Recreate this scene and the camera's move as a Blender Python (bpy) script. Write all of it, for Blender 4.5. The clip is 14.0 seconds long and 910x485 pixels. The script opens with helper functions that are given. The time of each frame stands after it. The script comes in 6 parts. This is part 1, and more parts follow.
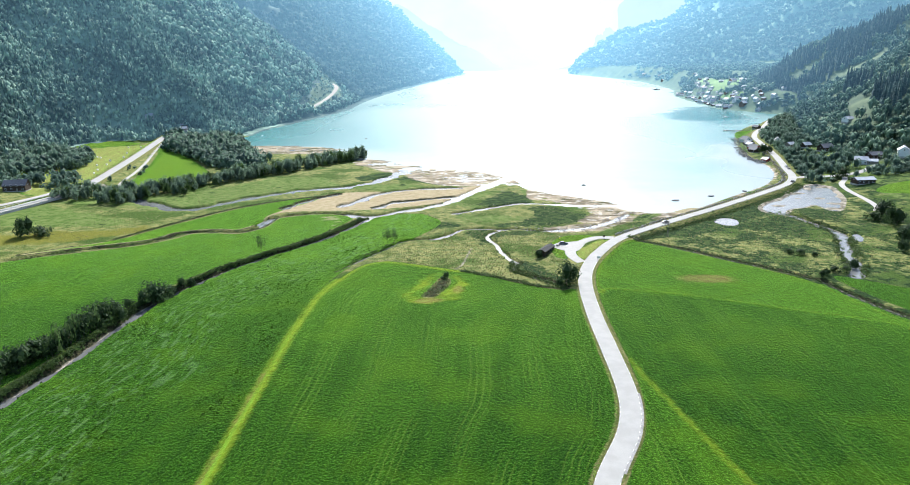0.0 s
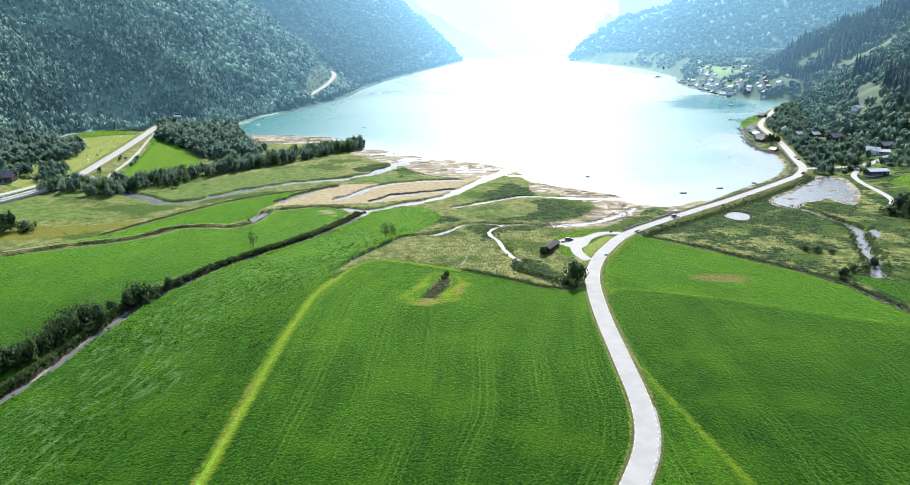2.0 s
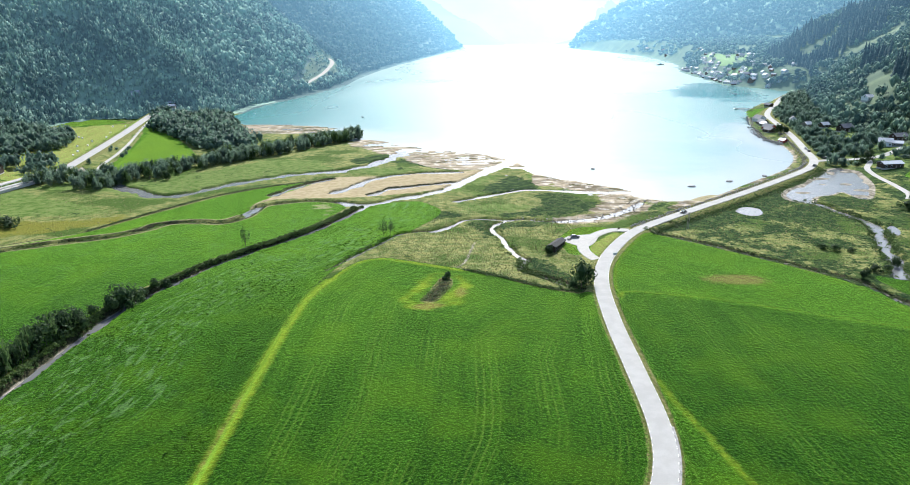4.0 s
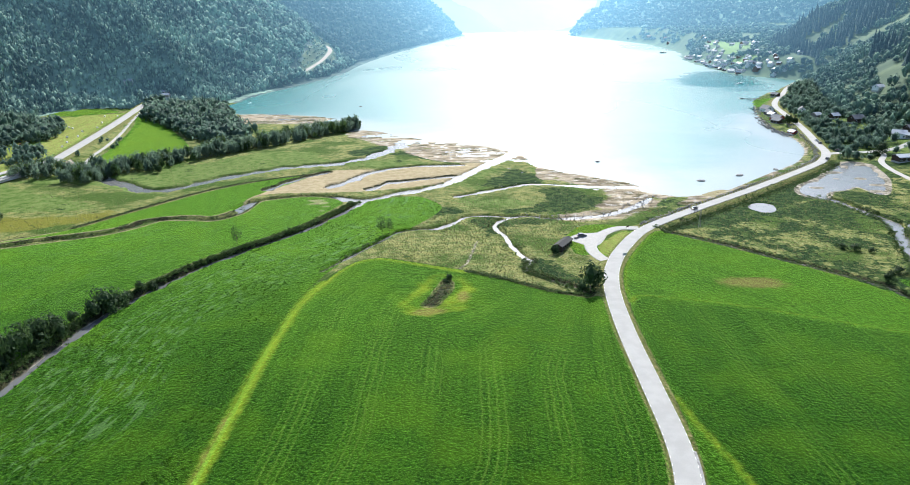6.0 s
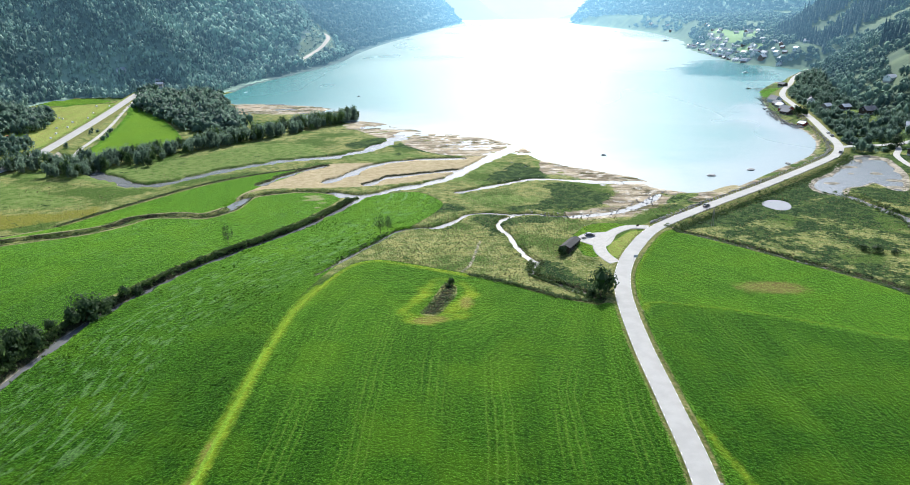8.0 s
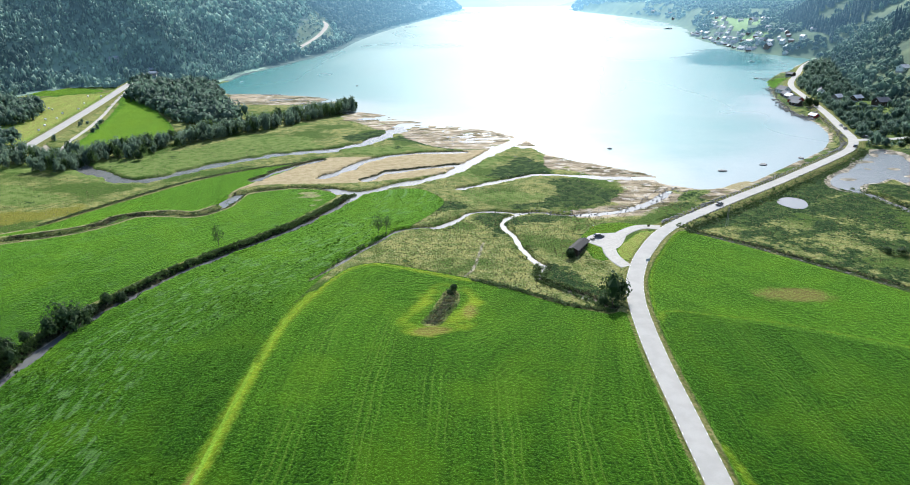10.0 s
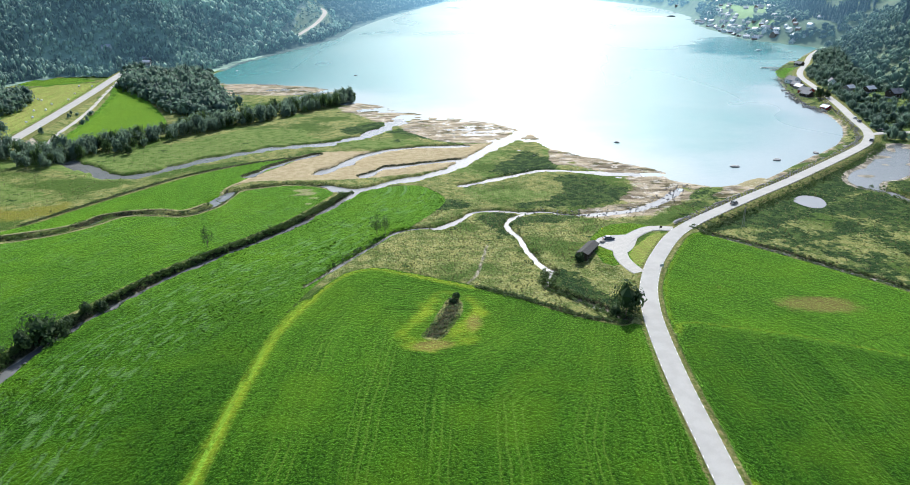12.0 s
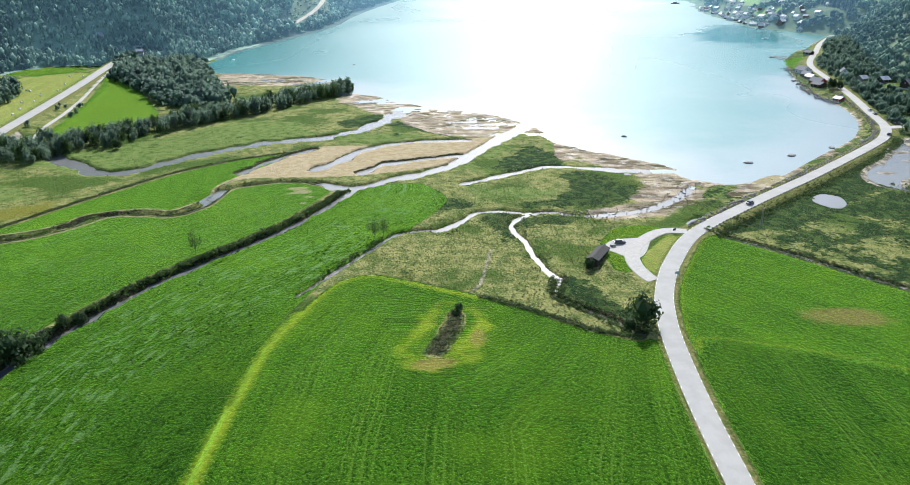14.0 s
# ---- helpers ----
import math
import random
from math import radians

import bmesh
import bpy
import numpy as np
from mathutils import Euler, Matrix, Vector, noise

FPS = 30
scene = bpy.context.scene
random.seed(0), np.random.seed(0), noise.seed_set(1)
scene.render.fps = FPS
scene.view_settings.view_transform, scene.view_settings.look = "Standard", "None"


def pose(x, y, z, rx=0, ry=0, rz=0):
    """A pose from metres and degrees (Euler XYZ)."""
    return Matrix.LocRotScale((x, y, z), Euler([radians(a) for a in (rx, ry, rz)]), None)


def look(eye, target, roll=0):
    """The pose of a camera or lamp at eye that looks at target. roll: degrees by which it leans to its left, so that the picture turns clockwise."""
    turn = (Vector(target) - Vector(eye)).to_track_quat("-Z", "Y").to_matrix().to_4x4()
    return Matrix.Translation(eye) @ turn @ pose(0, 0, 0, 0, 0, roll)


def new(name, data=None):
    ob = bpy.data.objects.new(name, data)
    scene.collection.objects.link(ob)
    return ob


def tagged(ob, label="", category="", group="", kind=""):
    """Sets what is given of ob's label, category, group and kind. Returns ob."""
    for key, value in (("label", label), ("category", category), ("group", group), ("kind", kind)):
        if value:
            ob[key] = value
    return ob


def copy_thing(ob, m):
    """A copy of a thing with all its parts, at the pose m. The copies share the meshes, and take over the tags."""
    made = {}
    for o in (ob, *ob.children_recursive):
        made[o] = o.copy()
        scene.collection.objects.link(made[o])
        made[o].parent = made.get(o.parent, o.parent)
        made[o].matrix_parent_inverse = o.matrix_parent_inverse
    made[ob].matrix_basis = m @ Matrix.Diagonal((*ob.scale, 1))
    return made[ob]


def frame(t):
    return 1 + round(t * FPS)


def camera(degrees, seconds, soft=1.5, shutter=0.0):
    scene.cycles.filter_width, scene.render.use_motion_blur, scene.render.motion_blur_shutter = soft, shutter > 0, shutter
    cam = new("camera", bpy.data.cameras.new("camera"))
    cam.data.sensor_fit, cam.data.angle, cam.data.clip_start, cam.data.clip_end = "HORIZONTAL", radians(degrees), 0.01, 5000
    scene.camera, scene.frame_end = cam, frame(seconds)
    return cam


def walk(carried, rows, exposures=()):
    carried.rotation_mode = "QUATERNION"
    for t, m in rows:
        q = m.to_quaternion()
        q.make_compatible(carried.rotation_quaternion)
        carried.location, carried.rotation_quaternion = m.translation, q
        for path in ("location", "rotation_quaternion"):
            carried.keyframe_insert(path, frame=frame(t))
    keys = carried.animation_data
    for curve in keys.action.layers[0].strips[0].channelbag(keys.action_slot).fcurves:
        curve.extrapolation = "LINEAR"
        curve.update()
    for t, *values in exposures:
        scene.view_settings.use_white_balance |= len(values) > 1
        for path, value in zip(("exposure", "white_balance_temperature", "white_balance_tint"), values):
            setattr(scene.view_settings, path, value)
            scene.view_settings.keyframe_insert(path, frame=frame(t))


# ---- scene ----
cam = camera(67.04, 14.0, soft=0.7)
# seconds, x, y, z, yaw, pitch, roll
PATH = [
    (0.0, 0.00, 0.00, 95.00, 0.000, -15.332, -0.734),
    (1.0, -0.27, 7.49, 95.08, -0.021, -15.854, -0.735),
    (2.0, -0.61, 14.95, 95.16, -0.047, -16.367, -0.724),
    (3.0, -1.01, 22.39, 95.26, -0.075, -16.872, -0.704),
    (4.0, -1.44, 29.82, 95.36, -0.106, -17.370, -0.676),
    (5.0, -1.92, 37.24, 95.46, -0.137, -17.864, -0.642),
    (6.0, -2.41, 44.66, 95.58, -0.167, -18.354, -0.605),
    (7.0, -2.91, 52.08, 95.70, -0.196, -18.842, -0.566),
    (8.0, -3.41, 59.52, 95.82, -0.221, -19.329, -0.527),
    (9.0, -3.90, 66.99, 95.95, -0.243, -19.818, -0.489),
    (10.0, -4.37, 74.48, 96.09, -0.259, -20.309, -0.455),
    (11.0, -4.80, 82.00, 96.23, -0.268, -20.804, -0.427),
    (12.0, -5.18, 89.57, 96.38, -0.270, -21.305, -0.406),
    (13.0, -5.51, 97.19, 96.53, -0.262, -21.813, -0.395),
    (14.0, -5.77, 104.87, 96.69, -0.245, -22.330, -0.395),
]
walk(cam, [(t, pose(x, y, z, 90 + pitch, 0, yaw) @ pose(0, 0, 0, 0, 0, roll)) for t, x, y, z, yaw, pitch, roll in PATH], [(0.0, 0.9, 5900, 8), (14.0, 0.68, 5900, 8)])
# ---------------------------------------------------------------- light
SUN_AZ, SUN_EL = 6.0, 40.0
world = bpy.data.worlds.new("world")
scene.world = world
world.use_nodes = True
wn = world.node_tree
wn.nodes.clear()
sky = wn.nodes.new("ShaderNodeTexSky")
sky.sky_type, sky.sun_disc = "NISHITA", False
sky.sun_elevation, sky.sun_rotation = radians(SUN_EL), radians(SUN_AZ)
sky.air_density, sky.dust_density, sky.ozone_density = 1.0, 2.5, 1.5
back = wn.nodes.new("ShaderNodeBackground")
back.inputs[1].default_value = 0.14
wout = wn.nodes.new("ShaderNodeOutputWorld")
wn.links.new(sky.outputs[0], back.inputs[0])
wn.links.new(back.outputs[0], wout.inputs[0])
sun = new("sun", bpy.data.lights.new("sun", "SUN"))
sun.data.energy, sun.data.angle, sun.data.color = 5.0, radians(0.6), (1.0, 0.95, 0.86)
sun.matrix_world = look((0, 0, 600), (-600 * math.sin(radians(SUN_AZ)) * math.cos(radians(SUN_EL)), -600 * math.cos(radians(SUN_AZ)) * math.cos(radians(SUN_EL)), 600 - 600 * math.sin(radians(SUN_EL))))


# ---------------------------------------------------------------- materials
class Mat:
    """A small wrapper to write node materials line by line."""

    def __init__(self, name, rough=0.8):
        self.mat = bpy.data.materials.new(name)
        self.mat.use_nodes = True
        self.t = self.mat.node_tree
        self.b = self.t.nodes["Principled BSDF"]
        self.b.inputs["Roughness"].default_value = rough
        self.b.inputs["Specular IOR Level"].default_value = 0.25
        self.pos = self.node("ShaderNodeNewGeometry").outputs["Position"]

    def node(self, kind, **kw):
        n = self.t.nodes.new(kind)
        for k, v in kw.items():
            setattr(n, k, v)
        return n

    def put(self, socket, value):
        if hasattr(value, "is_output"):
            self.t.links.new(value, socket)
        elif isinstance(value, tuple) and len(value) == 3 and socket.type == "RGBA":
            socket.default_value = (*value, 1)
        else:
            socket.default_value = value

    def attr(self, name):
        return self.node("ShaderNodeAttribute", attribute_name=name).outputs["Fac"]

    def noise(self, scale, detail=3.0, rough=0.55, coord=None, dist=0.0):
        n = self.node("ShaderNodeTexNoise")
        self.put(n.inputs["Vector"], coord or self.pos)
        n.inputs["Scale"].default_value, n.inputs["Detail"].default_value = scale, detail
        n.inputs["Roughness"].default_value, n.inputs["Distortion"].default_value = rough, dist
        return n.outputs["Fac"]

    def cells(self, scale, coord=None):
        n = self.node("ShaderNodeTexVoronoi")
        self.put(n.inputs["Vector"], coord or self.pos)
        n.inputs["Scale"].default_value = scale
        return n.outputs["Distance"]

    def math(self, op, a, b=0.0, c=0.0):
        n = self.node("ShaderNodeMath", operation=op)
        for s, v in zip(n.inputs, (a, b, c)):
            self.put(s, v)
        return n.outputs[0]

    def span(self, v, lo, hi, a=0.0, b=1.0):
        n = self.node("ShaderNodeMapRange", interpolation_type="SMOOTHSTEP")
        for s, x in zip(n.inputs, (v, lo, hi, a, b)):
            self.put(s, x)
        return n.outputs[0]

    def mix(self, f, a, b, how="MIX"):
        n = self.node("ShaderNodeMix", data_type="RGBA", blend_type=how)
        self.put(n.inputs[0], f), self.put(n.inputs[6], a), self.put(n.inputs[7], b)
        return n.outputs[2]

    def scaled(self, x, y, z):
        n = self.node("ShaderNodeVectorMath", operation="MULTIPLY")
        self.put(n.inputs[0], self.pos)
        n.inputs[1].default_value = (x, y, z)
        return n.outputs[0]

    def turned(self, degrees):
        n = self.node("ShaderNodeVectorRotate", rotation_type="EULER_XYZ")
        self.put(n.inputs["Vector"], self.pos)
        n.inputs["Rotation"].default_value = (0.5, 0.3, radians(degrees))
        return n.outputs[0]

    def join(self, x, y, z=0.0):
        n = self.node("ShaderNodeCombineXYZ")
        for s, v in zip(n.inputs, (x, y, z)):
            self.put(s, v)
        return n.outputs[0]

    def bump(self, height, dist, strength=1.0):
        n = self.node("ShaderNodeBump")
        n.inputs["Strength"].default_value, n.inputs["Distance"].default_value = strength, dist
        self.put(n.inputs["Height"], height)
        self.t.links.new(n.outputs[0], self.b.inputs["Normal"])

    def done(self, color=None, **inputs):
        if color is not None:
            self.put(self.b.inputs["Base Color"], color)
        for k, v in inputs.items():
            self.put(self.b.inputs[k.replace("_", " ")], v)
        return self.mat


def plain(name, color, rough=0.7, var=0.25, scale=3.0, metal=0.0):
    """A painted, stone or metal surface with grain at two scales."""
    m = Mat(name, rough)
    n = m.math("ADD", m.noise(scale, 4), m.noise(scale * 9, 2))
    f = m.span(n, 0.7, 1.3)
    c = m.mix(f, tuple(v * (1 - var) for v in color), tuple(min(v * (1 + var), 1) for v in color))
    m.bump(n, 0.02)
    return m.done(c, Metallic=metal)


def land_material():
    m = Mat("land", 0.9)
    m.b.inputs["Sheen Weight"].default_value, m.b.inputs["Sheen Roughness"].default_value = 0.62, 0.22
    m.b.inputs["Sheen Tint"].default_value = (0.38, 0.80, 0.08, 1)
    big, mid, fine = m.noise(0.035, 4), m.noise(0.25, 4, 0.55, m.turned(20)), m.noise(1.3, 4, 0.65, m.turned(37))
    tuft = m.noise(0.9, 5, 0.7, m.turned(61))
    edge = m.math("SUBTRACT", m.noise(0.45, 5, 0.6), 0.5)

    broad = m.math("SUBTRACT", m.noise(0.06, 5, 0.65), 0.5)

    def mask(name, lo, hi, wob, wide=0.0):
        v = m.math("ADD", m.attr(name), m.math("MULTIPLY", edge, wob))
        if wide:
            v = m.math("ADD", v, m.math("MULTIPLY", broad, wide))
        return m.span(v, lo, hi)

    # wet meadow: mottled olive with darker sedge patches and pale dry heads
    marsh = m.mix(m.span(mid, 0.35, 0.65), (0.070, 0.098, 0.020), (0.20, 0.195, 0.065))
    marsh = m.mix(m.math("MULTIPLY", m.span(fine, 0.5, 0.72), 0.8), marsh, (0.29, 0.295, 0.16))
    marsh = m.mix(m.math("MULTIPLY", m.span(fine, 0.46, 0.3), 0.9), marsh, (0.016, 0.028, 0.007))
    marsh = m.mix(m.span(big, 0.48, 0.60), marsh, m.mix(m.span(fine, 0.35, 0.65), (0.028, 0.06, 0.01), (0.07, 0.105, 0.02)))
    marsh = m.mix(mask("ochre", -3, 5, 14, 40), marsh, m.mix(m.span(fine, 0.3, 0.7), (0.09, 0.105, 0.012), (0.17, 0.15, 0.03)))
    marsh = m.mix(mask("lush", -2, 3, 14, 36), marsh, m.mix(m.span(m.math("ADD", mid, m.math("MULTIPLY", fine, 0.6)), 0.55, 1.0), (0.05, 0.095, 0.014), (0.135, 0.17, 0.05)))
    dark = m.mix(m.span(fine, 0.35, 0.7), (0.005, 0.017, 0.006), (0.026, 0.052, 0.013))
    dark = m.mix(m.math("MULTIPLY", m.span(mid, 0.46, 0.62), 0.8), dark, (0.052, 0.082, 0.020))
    marsh = m.mix(mask("sedge", -1.0, 1.0, 16, 30), marsh, dark)
    # mud and sand
    flat = m.scaled(0.35, 1.0, 1.0)
    mud = m.mix(m.span(m.noise(0.16, 5, 0.65, flat), 0.35, 0.65), (0.11, 0.088, 0.060), (0.34, 0.28, 0.195))
    mud = m.mix(m.span(m.noise(0.07, 5, 0.7, flat), 0.52, 0.60), mud, (0.06, 0.052, 0.025))
    mud = m.mix(m.span(m.noise(0.11, 4, 0.6, flat), 0.6, 0.66), mud, (0.11, 0.12, 0.03))
    sand = m.mix(m.span(m.noise(0.3, 5, 0.65), 0.3, 0.7), (0.26, 0.205, 0.115), (0.35, 0.29, 0.18))
    col = m.mix(mask("mud", -1.2, 1.2, 6, 26), marsh, mud)
    col = m.mix(mask("sand", -0.6, 0.6, 5), col, sand)
    # mown grass: clumps with shade painted near-black into the gaps, faint rows along the field, wheel lines, pale
    # combed streaks
    row = m.attr("row")
    slow = m.math("MULTIPLY", broad, 3.0)
    streak = m.noise(0.30, 3, 0.6, m.join(m.math("ADD", row, m.math("MULTIPLY", edge, 0.8)), m.math("MULTIPLY", m.attr("rowlong"), 0.03)))
    lines = m.noise(0.95, 4, 0.7, m.join(m.math("ADD", row, slow), m.math("MULTIPLY", m.attr("rowlong"), 0.012)))
    clump = m.noise(1.25, 3, 0.6, m.join(row, m.math("MULTIPLY", m.attr("rowlong"), 0.8)))
    pit = m.noise(1.9, 3, 0.62, m.turned(61))
    tone = m.attr("tone")
    rest = m.math("SUBTRACT", 1.0, m.math("MULTIPLY", tone, 0.45))
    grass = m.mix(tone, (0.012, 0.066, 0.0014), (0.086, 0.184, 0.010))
    grass = m.mix(m.math("MULTIPLY", m.span(mid, 0.38, 0.64), 0.45), grass, (0.038, 0.120, 0.003))
    grass = m.mix(m.math("MULTIPLY", m.span(streak, 0.56, 0.40), m.math("MULTIPLY", rest, 0.45)), grass, (0.006, 0.030, 0.001))
    grass = m.mix(m.math("MULTIPLY", m.span(lines, 0.55, 0.64), 0.40), grass, (0.092, 0.185, 0.010))
    grass = m.mix(m.math("MULTIPLY", m.span(lines, 0.45, 0.36), m.math("MULTIPLY", rest, 0.5)), grass, (0.007, 0.030, 0.002))
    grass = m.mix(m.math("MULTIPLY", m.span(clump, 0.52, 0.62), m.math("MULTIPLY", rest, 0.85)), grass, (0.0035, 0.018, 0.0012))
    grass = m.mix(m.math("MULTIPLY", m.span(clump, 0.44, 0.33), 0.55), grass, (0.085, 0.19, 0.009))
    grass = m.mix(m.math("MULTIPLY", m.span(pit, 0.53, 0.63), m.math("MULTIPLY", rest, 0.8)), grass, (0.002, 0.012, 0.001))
    grass = m.mix(m.math("MULTIPLY", m.span(fine, 0.55, 0.68), 0.55), grass, (0.085, 0.185, 0.012))
    grass = m.mix(m.math("MULTIPLY", m.span(big, 0.48, 0.64), 0.34), grass, (0.098, 0.190, 0.005))
    comb = m.noise(0.62, 3, 0.6, m.join(row, m.math("MULTIPLY", m.attr("rowlong"), 0.22)))
    grass = m.mix(m.math("MULTIPLY", mask("comb", -5, 5, 4, 10), m.math("MULTIPLY", m.span(comb, 0.53, 0.60), 0.8)), grass, (0.115, 0.205, 0.062))
    off = m.math("PINGPONG", m.math("ADD", row, m.math("MULTIPLY", broad, 2.6)), 8.0)
    wheel = m.math("MAXIMUM", m.span(m.math("ABSOLUTE", m.math("SUBTRACT", off, 1.0)), 0.34, 0.12), m.span(m.math("ABSOLUTE", m.math("SUBTRACT", off, 2.9)), 0.26, 0.10))
    grass = m.mix(m.math("MULTIPLY", m.math("MULTIPLY", wheel, mask("wheel", -3, 5, 8, 34)), 0.5), grass, (0.125, 0.215, 0.022))
    # shaded stems between blades painted in: darkens all grass, less at high tone
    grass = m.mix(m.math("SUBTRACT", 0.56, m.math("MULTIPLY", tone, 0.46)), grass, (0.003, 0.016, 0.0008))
    grass = m.mix(m.math("MULTIPLY", mask("gold", -1.6, 1.2, 3.0), 0.9), grass, m.mix(m.span(fine, 0.3, 0.7), (0.115, 0.185, 0.006), (0.21, 0.25, 0.018)))
    grass = m.mix(m.math("MULTIPLY", mask("bare", -0.8, 0.8, 2.0, 5.0), 0.55), grass, (0.19, 0.115, 0.05))
    grass = m.mix(mask("straw", -1, 1, 1.5), grass, m.mix(m.span(streak, 0.35, 0.65), (0.17, 0.19, 0.045), (0.24, 0.225, 0.07)))
    col = m.mix(mask("field", -0.25, 0.25, 1.2), col, grass)
    col = m.mix(m.math("MULTIPLY", mask("pale", -0.3, 0.5, 1.6), 0.8), col, m.mix(m.span(fine, 0.3, 0.7), (0.19, 0.17, 0.075), (0.33, 0.28, 0.17)))
    # bank earth, blackened beyond its own colour for the shade of cut banks
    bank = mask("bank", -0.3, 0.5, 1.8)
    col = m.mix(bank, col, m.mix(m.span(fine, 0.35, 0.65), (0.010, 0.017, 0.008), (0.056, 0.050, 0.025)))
    silt = mask("silt", -0.4, 0.3, 1.0)
    col = m.mix(silt, col, m.mix(m.span(mid, 0.35, 0.65), (0.10, 0.09, 0.07), (0.34, 0.30, 0.24)))
    verge = m.mix(m.span(fine, 0.4, 0.65), (0.075, 0.10, 0.02), (0.20, 0.165, 0.075))
    col = m.mix(mask("verge", -0.2, 0.3, 1.2), col, verge)
    m.put(m.b.inputs["Sheen Weight"], m.math("ADD", 0.07, m.math("MULTIPLY", mask("field", -0.25, 0.25, 1.2), m.math("MULTIPLY", m.math("ADD", 0.55, m.math("ADD", m.math("MULTIPLY", m.span(lines, 0.40, 0.60), 0.16), m.math("MULTIPLY", m.span(fine, 0.36, 0.62), 0.22))), m.span(m.math("MAXIMUM", pit, clump), 0.66, 0.50, 0.25, 1.0)))))
    height = m.math("ADD", m.math("MULTIPLY", m.math("SUBTRACT", tuft, m.math("ADD", clump, m.math("MULTIPLY", pit, 0.6))), 0.6), m.math("ADD", m.math("MULTIPLY", fine, 0.35), m.math("MULTIPLY", lines, 0.35)))
    m.bump(height, 0.7, 1.0)
    wet = m.math("MULTIPLY", mask("mud", -1.2, 1.2, 9), m.span(m.noise(0.2, 4), 0.5, 0.6))
    return m.done(col, Roughness=m.math("SUBTRACT", 0.9, m.math("MULTIPLY", wet, 0.40)), Specular_IOR_Level=m.math("ADD", 0.03, m.math("MULTIPLY", wet, 0.18)))


def leaf_material(name, lo, hi, thin=0.45):
    m = Mat(name, 0.65)
    m.b.inputs["Specular IOR Level"].default_value = 0.14
    rnd = m.node("ShaderNodeNewGeometry").outputs["Random Per Island"]
    f = m.math("ADD", m.math("MULTIPLY", rnd, 0.34), m.math("MULTIPLY", m.noise(0.055, 3), 0.85))
    c = m.mix(m.span(f, 0.25, 0.85), lo, hi)
    m.put(m.b.inputs["Base Color"], c)
    tr = m.node("ShaderNodeBsdfTranslucent")
    m.put(tr.inputs[0], m.mix(0.5, c, hi))
    mx = m.node("ShaderNodeMixShader")
    mx.inputs[0].default_value = thin
    out = m.t.nodes["Material Output"]
    m.t.links.new(m.b.outputs[0], mx.inputs[1])
    m.t.links.new(tr.outputs[0], mx.inputs[2])
    m.t.links.new(mx.outputs[0], out.inputs[0])
    return m.mat


def water_material(name, deep, shallow, rough, silt=(0.16, 0.21, 0.22), level=0.5):
    m = Mat(name, 0.2)
    gust = m.span(m.noise(0.0035, 3, 0.5, m.scaled(1.0, 0.5, 1), 0.6), 0.35, 0.65)
    c = m.mix(m.noise(0.008, 3), deep, shallow)
    c = m.mix(m.span(m.math("ADD", m.attr("shoal"), m.math("MULTIPLY", m.math("SUBTRACT", m.noise(0.02, 4), 0.5), 0.7)), 0.05, 1.0), c, silt)
    ripple = m.math("ADD", m.noise(0.35, 3, 0.6, m.scaled(1, 1.8, 1)), m.math("MULTIPLY", m.noise(1.7, 2), 0.35))
    m.bump(ripple, 0.2, 0.3)
    calm = m.span(m.math("ADD", m.attr("calm"), m.math("MULTIPLY", m.math("SUBTRACT", m.noise(0.012, 4, 0.6, m.scaled(0.45, 1.0, 1)), 0.5), 1.3)), 0.35, 0.75)
    gloss = m.math("SUBTRACT", m.math("ADD", rough, m.math("MULTIPLY", gust, 0.05)), m.math("MULTIPLY", calm, 0.13))
    return m.done(c, Roughness=gloss, IOR=1.33, Specular_IOR_Level=level)


LAND = land_material()
WATER = water_material("glacial_water", (0.006, 0.115, 0.115), (0.014, 0.145, 0.14), 0.265)
BROWN_WATER = water_material("silty_water", (0.085, 0.09, 0.09), (0.14, 0.14, 0.135), 0.20, level=0.6)
LEAF = leaf_material("birch_leaves", (0.020, 0.042, 0.014), (0.09, 0.145, 0.048))
LEAF_GREY = leaf_material("grey_alder_leaves", (0.045, 0.082, 0.058), (0.18, 0.25, 0.17), 0.55)
# needles tinted paler and bluer: haze put into the base colour
NEEDLE = leaf_material("spruce_needles", (0.035, 0.07, 0.065), (0.085, 0.14, 0.12), 0.55)
LEAF_DARK = leaf_material("willow_leaves", (0.010, 0.024, 0.009), (0.050, 0.085, 0.032))
LEAF_KNOLL = leaf_material("knoll_leaves", (0.032, 0.070, 0.056), (0.145, 0.22, 0.155), 0.55)
HERB = leaf_material("bank_herbs", (0.016, 0.036, 0.010), (0.085, 0.135, 0.036))
SEDGE = leaf_material("sedge_tufts", (0.045, 0.066, 0.015), (0.215, 0.21, 0.10))


